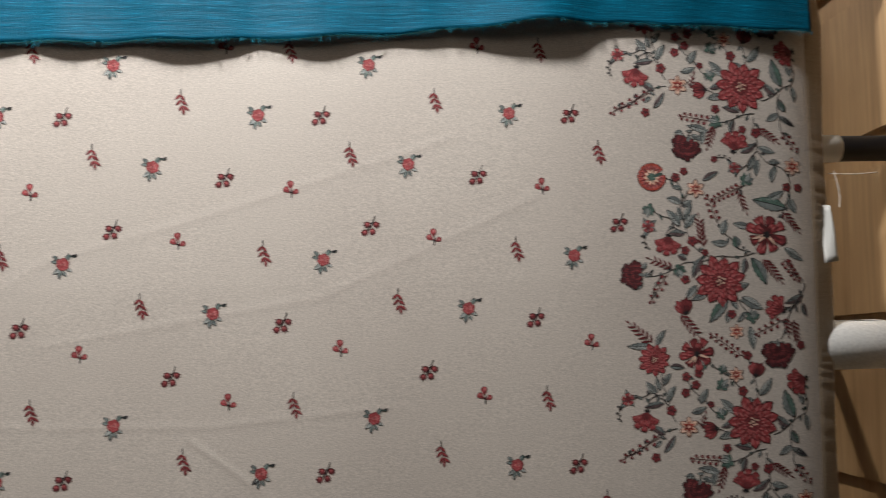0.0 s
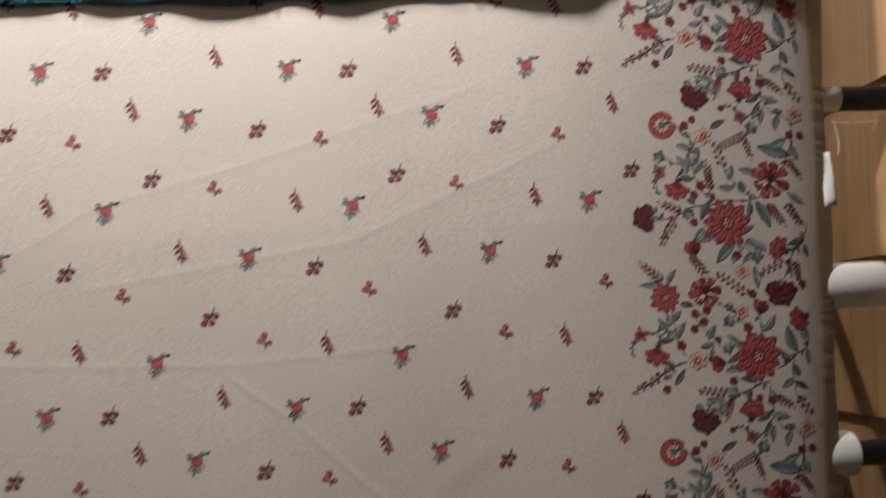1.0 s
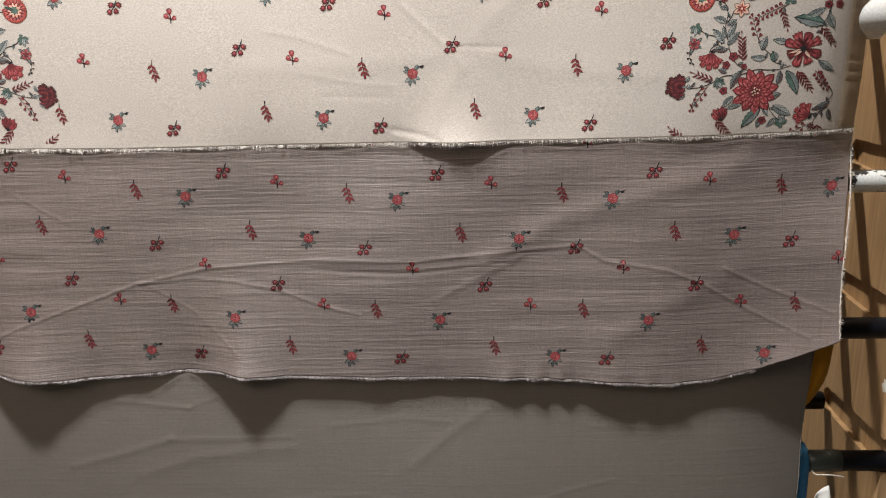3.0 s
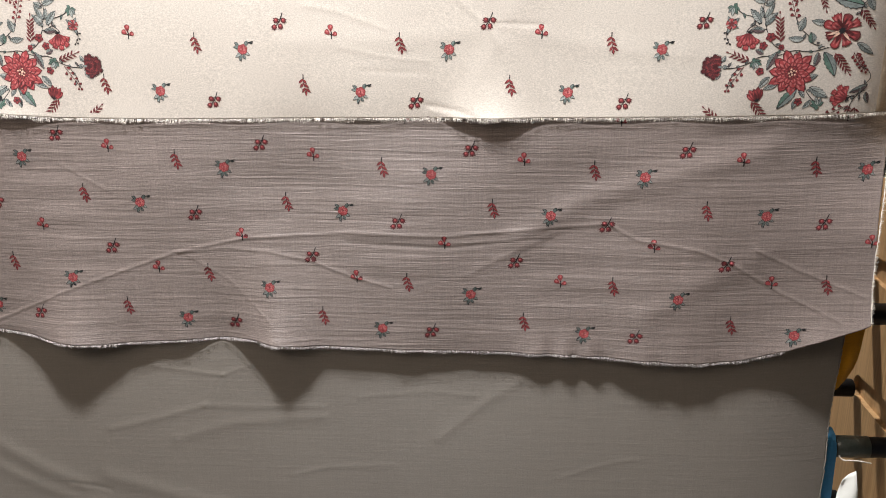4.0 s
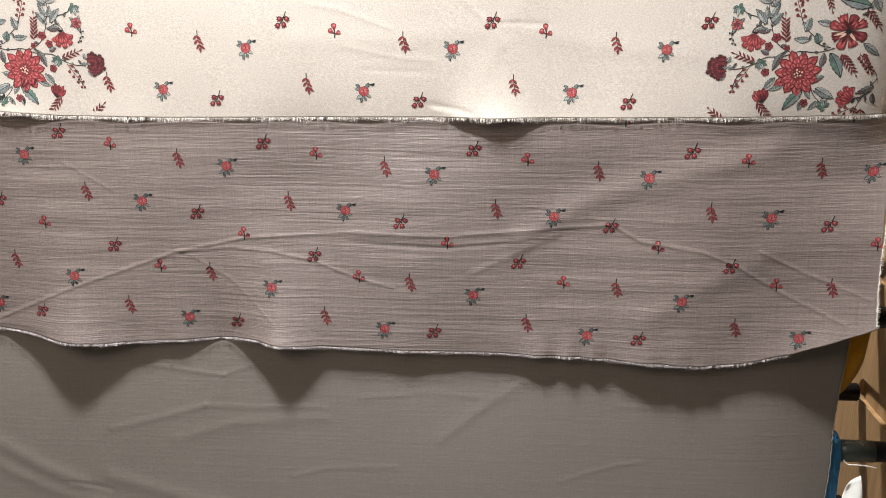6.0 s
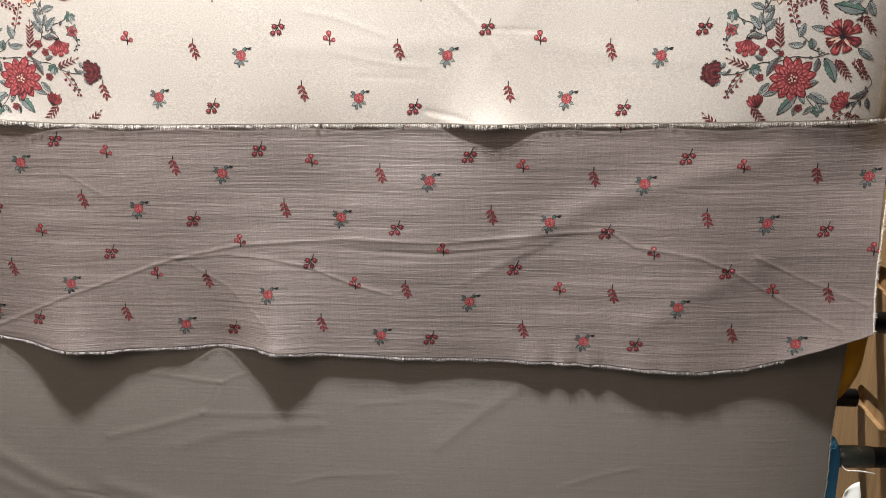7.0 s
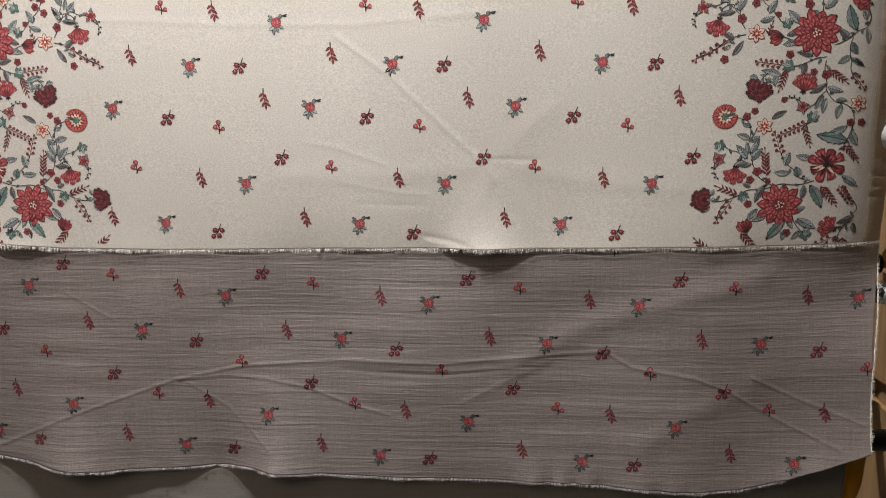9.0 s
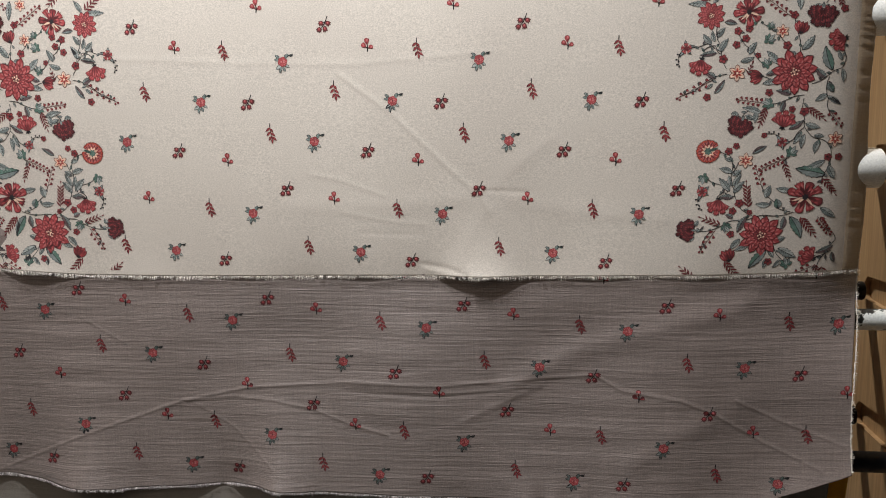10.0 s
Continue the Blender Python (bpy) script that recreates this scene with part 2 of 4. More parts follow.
def lie_printed(x, z):
    low = np.exp(-np.clip(z - 1.072, 0, 9) / 0.030)
    y = 0.0015 * ripple(x, z, 3, 0.55, 0.8) * (1 - low) + curl(x) + 3.2 * np.clip(x - 0.446, 0, 9) ** 2 + 0.25 * np.clip(-0.42 - x, 0, 9) ** 2
    y = y - low * 0.0085 * bell(x - 0.050, 0.040) - low * (0.007 * bell(x + 0.53, 0.05) + 0.0006 * np.sin(x * 46)) + 0.0074 * np.clip((1.45 - z) / 0.378, 0, 1)
    y = y + low * 0.0015 * bell(x + 0.02, 0.02)
    y = y - 0.00038 * crease(x, z, ((-0.12, 1.312), (-0.06, 1.268), (0.005, 1.206), (0.046, 1.169), (0.056, 1.150)), 0.0030)
    y = y + 0.00022 * crease(x, z, ((-0.098, 1.124), (-0.022, 1.122)), 0.0028) - 0.00020 * crease(x, z, ((-0.12, 1.15), (-0.06, 1.138), (-0.02, 1.135)), 0.0027)
    y = y - 0.00022 * crease(x, z, ((-0.16, 1.196), (-0.124, 1.189), (-0.069, 1.170)), 0.0029)
    y = y + 0.00036 * crease(x, z, ((0.055, 1.176), (0.105, 1.174)), 0.0021)
    # soft folds fanning out from the pull above the lower edge
    y = y - 0.00036 * crease(x, z, ((0.062, 1.178), (0.085, 1.205), (0.125, 1.236)), 0.010)
    y = y - 0.00040 * crease(x, z, ((0.05, 1.158), (0.03, 1.11), (-0.01, 1.045)), 0.010)
    y = y - 0.00045 * crease(x, z, ((0.068, 1.150), (0.105, 1.10), (0.14, 1.04)), 0.014)
    y = y - 0.00038 * crease(x, z, ((0.08, 1.166), (0.17, 1.150), (0.26, 1.143)), 0.011)
    y = y - 0.00042 * crease(x, z, ((0.036, 1.168), (-0.06, 1.158), (-0.18, 1.156)), 0.012)
    y = y + 0.00058 * crease(x, z, ((-0.024, 1.086), (0.008, 1.081), (0.03, 1.073)), 0.0028) - 0.00032 * crease(x, z, ((-0.02, 1.080), (0.012, 1.072)), 0.0030)
    y = y - 0.00020 * crease(x, z, ((-0.46, 1.337), (-0.25, 1.328), (-0.1, 1.325), (0.06, 1.338)), 0.0036)
    y = y - 0.00022 * crease(x, z, ((-0.336, 1.423), (-0.247, 1.476), (-0.116, 1.512), (0.12, 1.585)), 0.0042)
    y = y - 0.00023 * crease(x, z, ((-0.25, 1.40), (0.0, 1.44), (0.2, 1.53)), 0.0042)
    # the selvage is drawn together into small puckers
    strip = np.clip((x - 0.482) / 0.012, 0, 1)
    phase = z * 180 + 2.6 * np.sin(z * 37) + 1.5 * np.sin(z * 83) + x * 40
    dent = np.abs(np.sin(phase)) ** 0.35 * (0.55 + 0.45 * np.sin(z * 29 + 1))
    return y - strip * (0.0016 * dent - 0.0010) + 0.03 * np.clip((z - 1.70) / 0.08, 0, 1) ** 2


def low_mauve(x):
    """Height of the mauve cloth's lower edge."""
    xs = (-0.66, -0.584, -0.524, -0.436, -0.324, -0.24, -0.186, -0.06, 0.138, 0.297, 0.349, 0.409, 0.459, 0.491, 0.515)
    zs = (0.801, 0.799, 0.796, 0.786, 0.791, 0.796, 0.790, 0.786, 0.784, 0.778, 0.781, 0.797, 0.815, 0.826, 0.838)
    return np.interp(x, xs, zs)


def ease(v):
    v = np.clip(v, 0, 1)
    return v * v * (3 - 2 * v)


def curl_mauve(x, z):
    return curl(x) * (0.42 + 0.58 * ease((z - 0.92) / 0.13)) + 3.4 * np.clip(x - 0.446, 0, 9) ** 2 * ease((z - 0.99) / 0.07)


def lie_mauve(x, z):
    low = np.exp(-np.clip(z - low_mauve(x), 0, 9) / 0.055)
    y = 0.0095 + (0.0032 * ripple(x, z, 8, 0.34, 0.5) + 0.001) * (1 - ease((z - 0.985) / 0.07)) + curl_mauve(x, z) + 0.03 * np.clip((z - 1.12) / 0.08, 0, 1) ** 2
    y = y - low * (0.019 * bell(x + 0.480, 0.046) + 0.018 * bell(x + 0.215, 0.036) + 0.002 * bell(x + 0.34, 0.03))
    y = y - low * (0.003 * bell(x + 0.06, 0.05) + 0.005 * bell(x - 0.12, 0.05) + 0.006 * bell(x - 0.26, 0.06) + 0.020 * bell(x - 0.47, 0.11))
    y = y + low * (0.003 * bell(x + 0.575, 0.03) + 0.003 * bell(x + 0.285, 0.025) + 0.0005 * np.sin(x * 120 + 2 * np.sin(x * 31)))
    y = y - 0.00072 * crease(x, z, ((-0.582, 0.808), (-0.478, 0.855), (-0.335, 0.906), (-0.249, 0.925), (-0.124, 0.934), (-0.002, 0.932), (0.105, 0.942), (0.18, 0.949)), 0.0019)
    y = y + 0.00049 * crease(x, z, ((-0.124, 0.922), (-0.002, 0.918), (0.105, 0.928)), 0.0021)
    y = y - 0.00075 * crease(x, z, ((0.187, 0.948), (0.217, 0.931), (0.29, 0.919), (0.331, 0.902), (0.393, 0.865), (0.462, 0.832)), 0.0019)
    y = y - 0.00075 * crease(x, z, ((0.355, 0.92), (0.409, 0.894), (0.49, 0.861)), 0.0019)
    y = y - 0.00060 * crease(x, z, ((-0.33, 0.906), (-0.27, 0.913), (-0.22, 0.909), (-0.167, 0.898), (-0.112, 0.877), (-0.071, 0.867)), 0.0019)
    y = y - 0.00036 * crease(x, z, ((-0.465, 1.015), (-0.406, 0.981)), 0.0019)
    y = y - 0.00049 * crease(x, z, ((0.02, 0.884), (0.06, 0.905), (0.12, 0.936)), 0.0040)
    y = y - 0.00036 * crease(x, z, ((-0.32, 0.903), (-0.27, 0.872), (-0.22, 0.82)), 0.0019)
    # two soft folds running up to the free side
    y = y - 0.0019 * crease(x, z, ((0.08, 0.930), (0.168, 0.982), (0.27, 1.010), (0.37, 1.040)), 0.015)
    y = y - 0.0012 * crease(x, z, ((0.225, 0.832), (0.304, 0.882), (0.37, 0.917)), 0.015)
    y = y - 0.0016 * low**3 * np.sin(x * 150 + 1.5 * np.sin(x * 43)) * bell(x - 0.17, 0.13)
    # slack between the long creases
    sag = 0.0005 * ripple(x * 0.4, z, 5, 0.2, 0.035) * np.clip(0.6 + ripple(x, z, 6, 0.3, 0.3), 0, 1.2)
    return y + sag


def lie_taupe(x, z):
    y = 0.0205 + 0.002 * ripple(x, z, 21, 0.7, 0.5)
    y = y - 0.00040 * crease(x, z, ((-0.380, 0.750), (-0.331, 0.744), (-0.292, 0.740)), 0.0030)
    y = y - 0.00030 * crease(x, z, ((-0.292, 0.740), (-0.268, 0.750), (-0.242, 0.759)), 0.0030)
    y = y - 0.00030 * crease(x, z, ((-0.292, 0.740), (-0.304, 0.715), (-0.319, 0.696)), 0.0028)
    y = y - 0.00050 * crease(x, z, ((-0.448, 0.658), (-0.378, 0.677), (-0.319, 0.696)), 0.0050)
    y = y - 0.00035 * crease(x, z, ((-0.319, 0.696), (-0.249, 0.696), (-0.166, 0.699)), 0.0042)
    y = y - 0.00050 * crease(x, z, ((-0.360, 0.646), (-0.286, 0.671), (-0.167, 0.684)), 0.0080)
    y = y - 0.00130 * crease(x, z, ((-0.608, 0.633), (-0.575, 0.613), (-0.546, 0.595), (-0.498, 0.574)), 0.0120)
    y = y + 0.00055 * crease(x, z, ((-0.512, 0.576), (-0.486, 0.572), (-0.459, 0.566)), 0.0030)
    y = y - 0.00080 * crease(x, z, ((-0.613, 0.599), (-0.569, 0.575), (-0.524, 0.555), (-0.462, 0.540)), 0.0100)
    y = y - 0.00090 * crease(x, z, ((-0.456, 0.586), (-0.381, 0.564), (-0.305, 0.548)), 0.0110)
    y = y - 0.00030 * crease(x, z, ((-0.210, 0.597), (-0.157, 0.612), (-0.074, 0.617)), 0.0034)
    y = y - 0.00050 * crease(x, z, ((-0.015, 0.658), (0.042, 0.709), (0.090, 0.744)), 0.0075)
    y = y - 0.00025 * crease(x, z, ((0.204, 0.713), (0.273, 0.712)), 0.0026)
    y = y - 0.00030 * crease(x, z, ((0.138, 0.605), (0.187, 0.624), (0.236, 0.637)), 0.0032)
    y = y - 0.00025 * crease(x, z, ((-0.116, 0.714), (-0.030, 0.725), (0.034, 0.720)), 0.0034)
    return y + 0.22 * curl(x) + 1.0 * np.clip(x - 0.35, 0, 9) ** 2 + 0.042 * ease((z - 0.93) / 0.07)


def smooth_through(x, xs, vs):
    """A soft curve through the values, level at each of them."""
    k = np.clip(np.searchsorted(xs, x) - 1, 0, len(xs) - 2)
    xs, vs = np.array(xs), np.array(vs)
    f = ease((x - xs[k]) / (xs[k + 1] - xs[k]))
    return vs[k] + (vs[k + 1] - vs[k]) * f


TEAL_X = (-0.66, -0.60, -0.54, -0.48, -0.42, -0.36, -0.30, -0.265, -0.23, -0.18, -0.137, -0.085, -0.055, 0.003, 0.065, 0.10, 0.205, 0.268, 0.32, 0.50)
TEAL_OFF = (0.003, 0.010, 0.003, 0.009, 0.002, 0.008, 0.003, 0.002, 0.008, 0.003, 0.008, 0.006, 0.002, 0.009, 0.001, 0.005, 0.018, 0.0025, 0.002, 0.002)


def lie_teal(x, z):
    low = np.exp(-np.clip(z - low_teal(x), 0, 9) / 0.07)
    fold = np.sin(x * 52 + 1.4 * np.sin(x * 17)) + 0.6 * np.sin(x * 29 + 2)
    return -0.0052 + 0.0030 * fold * (1 - 0.75 * low) - smooth_through(x, TEAL_X, TEAL_OFF) * (0.25 + 0.75 * low) + 0.85 * curl(x)


def low_teal(x):
    return np.interp(x, (-0.65, -0.28, -0.16, 0.0, 0.07, 0.148, 0.227, 0.27, 0.47), (1.673, 1.674, 1.674, 1.677, 1.681, 1.686, 1.692, 1.692, 1.693)) + 0.001 * np.sin(x * 70)


def low_printed(x):
    return np.interp(x, (-0.62, -0.53, -0.46, -0.33, -0.13, 0.06, 0.25, 0.49), (1.078, 1.074, 1.069, 1.068, 1.071, 1.072, 1.0735, 1.074))


# ---- cloth things ----
def sheet(name, lie, low, x0, x1, top, mat, parent, step, wander=0.0, lean=None):
    """A hanging sheet as a fine grid with a little thickness."""
    nx, nz = int((x1 - x0) / step) + 1, int((top - float(low(0.0))) / step) + 1
    s, t = np.meshgrid(np.linspace(0, 1, nx), np.linspace(0, 1, nz))
    zz = float(low(0.0)) + (top - float(low(0.0))) * t
    x = x0 + (x1 - x0) * s + wander * np.sin(zz * 23) * s**8
    if lean:
        x = x + lean(zz) * s**8
    z = low(x) + (top - low(x)) * t
    y = lie(x, z)
    verts = np.stack([x, y, z], -1).reshape(-1, 3)
    k = np.arange(nx * nz).reshape(nz, nx)
    faces = np.stack([k[:-1, :-1], k[:-1, 1:], k[1:, 1:], k[1:, :-1]], -1).reshape(-1, 4).tolist()
    ob = mesh_object(name, verts, faces, mat, parent, smooth=True)
    sol = ob.modifiers.new("thickness", "SOLIDIFY")
    sol.thickness, sol.offset = 0.0005, -1.0
    return ob


def fringe(name, points, lie, mat, parent, length, count, down=(0, -1), seed=1):
    """Loose yarn ends along an edge given as (x, z) points: thin three-sided hairs."""
    rng = random.Random(seed)
    pts = np.array(points)
    seg = np.r_[0, np.cumsum(np.hypot(*np.diff(pts, axis=0).T))]
    verts, faces = [], []
    for _ in range(count):
        d = rng.uniform(0, seg[-1])
        x, z = float(np.interp(d, seg, pts[:, 0])), float(np.interp(d, seg, pts[:, 1]))
        n = length * rng.choice((0.35, 0.5, 0.6, 0.8, 1.0, 1.0, 1.25)) * (0.7 + 0.5 * math.sin(d * 61) ** 2)
        lean = rng.gauss(0, 0.17)
        ux, uz = down[0] - down[1] * lean, down[1] + down[0] * lean
        w, out = rng.uniform(0.00008, 0.00018), rng.uniform(-0.0028, -0.0002)
        y = float(lie(x, z)) - 0.0009
        a = len(verts)
        for f, wide in ((-0.2, 1.0), (0.5, 0.9), (1.0, 0.4)):
            px, pz, py = x + ux * n * f + lean * 0.0006 * f * f, z + uz * n * f, y + out * max(f, 0)
            for q in range(3):
                ang = q * 2.094
                verts.append((px - uz * wide * w * math.cos(ang), py + wide * w * math.sin(ang), pz + ux * wide * w * math.cos(ang)))
        for r in (0, 3):
            for q in range(3):
                faces.append((a + r + q, a + r + (q + 1) % 3, a + r + 3 + (q + 1) % 3, a + r + 3 + q))
    ob = mesh_object(name, verts, faces, mat, parent)
    return tagged(ob, kind="stuff")


def selvage(name, points, lie, mat, parent, radius, seed):
    """A knotty cord of yarn along an edge."""
    rng = random.Random(seed)
    bm = bmesh.new()
    prev = None
    for i, (x, z) in enumerate(points):
        r = radius * rng.uniform(0.5, 1.5)
        x = x + rng.uniform(-0.0005, 0.0007)
        y = float(lie(x, z))
        ring = [bm.verts.new((x + r * math.cos(q * 1.2566), y - 0.0003 + r * math.sin(q * 1.2566), z)) for q in range(5)]
        if prev:
            for q in range(5):
                bm.faces.new((prev[q], prev[(q + 1) % 5], ring[(q + 1) % 5], ring[q]))
        prev = ring
    return part(name, bm, mat, parent, smooth=True)


def bolt(parent, z, y, radius, x0, x1, mat):
    """The wound cloth on its bar above a hanging sheet."""
    prof = [(x0, radius * 0.45), (x0 + 0.001, radius * 0.97), (x0 + 0.004, radius), (x1 - 0.004, radius), (x1 - 0.001, radius * 0.97), (x1, radius * 0.45)]
    bm = tube(prof, 40)
    bmesh.ops.translate(bm, verts=bm.verts, vec=(0, y, z))
    return part("wound_cloth", bm, mat, parent, smooth=True)


# ---- printed ornament ----
class Ornament:
    """Flat printed shapes in millimetres about an origin, laid on a cloth. Level 0 lies lowest."""

    def __init__(self, x, z, lie, parent, wide=1.0, tall=1.0, mirrored=False, limits=None, inks=INK, back=lambda x, z: curl(x)):
        self.x, self.z, self.lie, self.parent = x, z, lie, parent
        self.wide, self.tall, self.limits = (-wide if mirrored else wide), tall, limits
        self.shapes, self.stems, self.leaves, self.inks, self.back = [], [], [], inks, back

    def put(self, points, ink, level, into=None):
        (self.shapes if into is None else into).append((points, ink, level))

    def lay(self, name, shapes, label=""):
        verts, faces, index = [], [], []
        for points, ink, level in shapes:
            flat = np.array(points) * (0.001 * self.wide, 0.001 * self.tall) + (self.x, self.z)
            flat[:, 0] += flat[:, 0] * self.back(flat[:, 0], flat[:, 1]) / 0.95
            world_points = flat.tolist()
            if self.limits:
                x0, x1, z0, z1 = self.limits
                mx, mz = np.mean(world_points, axis=0)
                if not (x0 < mx < x1 and z0 < mz < z1):
                    continue
                world_points = [(min(max(a, x0), x1), max(b, z0)) for a, b in world_points]
            start = len(verts)
            verts += [(a, 0.00024 + 0.000018 * level, b) for a, b in world_points]
            faces.append(tuple(range(start, len(verts))))
            index.append(INKS.index(ink))
        if not faces:
            return None
        arr = np.array(verts)
        arr[:, 1] = self.lie(arr[:, 0], arr[:, 2]) - arr[:, 1]
        verts = arr
        used = sorted(set(index))
        return mesh_object(name, verts, faces, [self.inks[INKS[i]] for i in used], self.parent, label, [used.index(i) for i in index])

    def flush(self, name, label=""):
        self.lay(name, self.shapes, label)
        self.shapes = []

    # -- simple shapes --
    def blob(self, u, v, r, ink, level, lobes=0, depth=0.0, turn=0.0, n=14, into=None, squash=1.0):
        pts = []
        for k in range(n):
            a = math.tau * k / n
            q = r * (1 + depth * math.cos(lobes * a)) if lobes else r
            c, s = q * math.cos(a), q * math.sin(a) * squash
            pts.append((u + c * math.cos(turn) - s * math.sin(turn), v + c * math.sin(turn) + s * math.cos(turn)))
        self.put(pts, ink, level, into)

    FORMS = {
        "point": ((0, 0.16), (0.22, 0.62), (0.55, 1.0), (0.82, 0.72), (1.0, 0.0)),
        "fan": ((0, 0.16), (0.3, 0.52), (0.6, 0.84), (0.84, 1.0), (0.94, 0.72), (1.0, 0.0)),
        "round": ((0, 0.14), (0.25, 0.58), (0.55, 0.95), (0.78, 0.98), (0.92, 0.66), (1.0, 0.16)),
        "drop": ((0, 0.06), (0.3, 0.36), (0.55, 0.80), (0.75, 1.0), (0.91, 0.78), (1.0, 0.22)),
        "frill": ((0, 0.12), (0.5, 0.55), (0.80, 0.96), (0.94, 1.0), (0.88, 0.55), (1.0, 0.40), (0.91, 0.14), (0.97, 0.0)),
        "lance": ((0, 0.10), (0.18, 0.66), (0.40, 1.0), (0.66, 0.78), (0.85, 0.38), (1.0, 0.0)),
    }

    def petal(self, u, v, ang, long, wide, ink, level, form="point", start=0.0, into=None):
        """A petal of one of the forms from a point outwards, turned to ang (radians)."""
        pts, prof = [], self.FORMS[form]
        for f, h in list(prof) + [(f, -h) for f, h in prof[::-1]]:
            p, q = start + f * long, h * wide / 2
            pts.append((u + p * math.cos(ang) - q * math.sin(ang), v + p * math.sin(ang) + q * math.cos(ang)))
        self.put(pts, ink, level, into)

    def shaded(self, u, v, ang, long, wide, level, form, inks="mrpb", into=None, dark=0.55):
        """A petal with a thin outline, a paler rim, streaks and a dark base."""
        rim, body, pale, base = inks
        self.petal(u, v, ang, long, wide, rim, level, form, into=into)
        self.petal(u, v, ang, long * 0.955, wide * 0.86, body, level + 0.5, form, into=into)
        for side in (-1, 1):
            self.petal(u - side * wide * 0.20 * math.sin(ang), v + side * wide * 0.20 * math.cos(ang), ang, long * 0.32, wide * 0.16, pale, level + 0.9, start=long * 0.50, into=into)
        self.petal(u, v, ang, long * dark, wide * 0.50, base, level + 0.9, "lance", into=into)
        self.petal(u, v, ang, long * 0.78, wide * 0.07, rim, level + 1.2, "lance", into=into)

    def line(self, pts, width, ink, level, into=None):
        """A ribbon along a smooth curve through the points."""
        p = [Vector(q) for q in pts]
        path = []
        for i in range(len(p) - 1):
            a, b = p[max(i - 1, 0)], p[min(i + 2, len(p) - 1)]
            for k in range(6):
                t = k / 6
                path.append(0.5 * (2 * p[i] + (p[i + 1] - a) * t + (2 * a - 5 * p[i] + 4 * p[i + 1] - b) * t * t + (3 * p[i] - a - 3 * p[i + 1] + b) * t**3))
        path.append(p[-1])
        for q, r in zip(path, path[1:]):
            d = r - q
            if d.length < 1e-6:
                continue
            d = d.normalized()
            e = Vector((-d.y, d.x)) * width / 2
            q2, r2 = q - d * width * 0.2, r + d * width * 0.2
            self.put([tuple(q2 + e), tuple(q2 - e), tuple(r2 - e), tuple(r2 + e)], ink, level, into)

    # -- border motifs: places in millimetres, sizes in the drawing's own unit --
    S = 0.56

    def stem(self, *nums):
        pts = list(zip(nums[::2], nums[1::2]))
        # straight runs sway a little
        way = [pts[0]]
        for i, ((a, b), (c, d)) in enumerate(zip(pts, pts[1:])):
            long = math.hypot(c - a, d - b)
            if long > 12:
                sway = 0.07 * (1 if i % 2 else -1)
                way.append(((a + c) / 2 - (d - b) * sway, (b + d) / 2 + (c - a) * sway))
            way.append((c, d))
        self.line(way, 0.85, "k", 0, self.stems)
        for (a, b), (c, d) in zip(pts, pts[1:]):
            long = math.hypot(c - a, d - b)
            if long < 9:
                continue
            for k in range(int(long / 9)):
                f, side = (k + 0.6) * 9 / long, 1 if (k + int(a)) % 2 else -1
                u, v, ang = a + f * (c - a), b + f * (d - b), math.atan2(d - b, c - a) + side * 0.8
                n = 5.6 + 1.8 * math.sin(a + 3 * k)
                self.leaf(u, v, u + n * math.cos(ang), v + n * math.sin(ang), 3.4, "gdge"[(k + int(abs(b))) % 4])

    def leaf(self, u0, v0, u1, v1, w, kind):
        ang, long, wide = math.atan2(v1 - v0, u1 - u0), math.hypot(u1 - u0, v1 - v0), w * self.S * 1.4
        into, c, s = self.leaves, math.cos(ang), math.sin(ang)
        bend = 0.16 * math.sin(3.1 * u0 + 1.7 * v0)
        spine = lambda f, h: (u0 + f * long * c - (h * wide + bend * wide * 4 * f * (1 - f)) * s, v0 + f * long * s + (h * wide + bend * wide * 4 * f * (1 - f)) * c)
        saw = 0.07 if w > 7.5 else 0.02
        prof = [(0.0, 0.03)]
        for k in range(1, 12):
            f = k / 12
            prof.append((f, 0.56 * math.sin(math.pi * f**0.85) ** 0.85 + (saw if k % 2 else -saw) * math.sin(math.pi * f)))
        prof.append((1.0, 0.0))
        upper, under = {"g": ("l", "g"), "d": ("d", "g"), "s": ("g", "e"), "e": ("e", "g")}[kind]
        self.put([spine(f, h) for f, h in prof] + [spine(f, -h) for f, h in prof[-2::-1]], "k", 1, into)
        thin = 1 - 0.85 / max(wide, 2.0)
        inner = [(0.05 + 0.90 * f, max(h * thin, 0.045)) for f, h in prof]
        self.put([spine(f, h) for f, h in inner] + [spine(k / 8, 0.035) for k in range(7, 0, -1)], upper, 2, into)
        self.put([spine(f, -h) for f, h in inner] + [spine(k / 8, -0.035) for k in range(7, 0, -1)], under, 2, into)
        if kind == "s":
            for k in range(7):
                for side in (-0.25, 0.25):
                    q = spine(0.16 + 0.10 * k, side * (1 - 0.06 * k))
                    self.blob(q[0], q[1], 0.62 - 0.04 * k, "k", 3, n=8, into=into, turn=ang, squash=0.6)
                    self.blob(q[0], q[1], 0.25, "l", 4, n=6, into=into)
        else:
            count = 5 if long > 12 else 3
            for k in range(count):
                for side in (-1, 1):
                    f = 0.16 + 0.66 * k / count
                    p, q = spine(f, 0), spine(f + 0.15, 0.40 * side * math.sin(math.pi * min(f + 0.12, 0.95)))
                    self.line([p, q], 0.34, "k", 3, into)

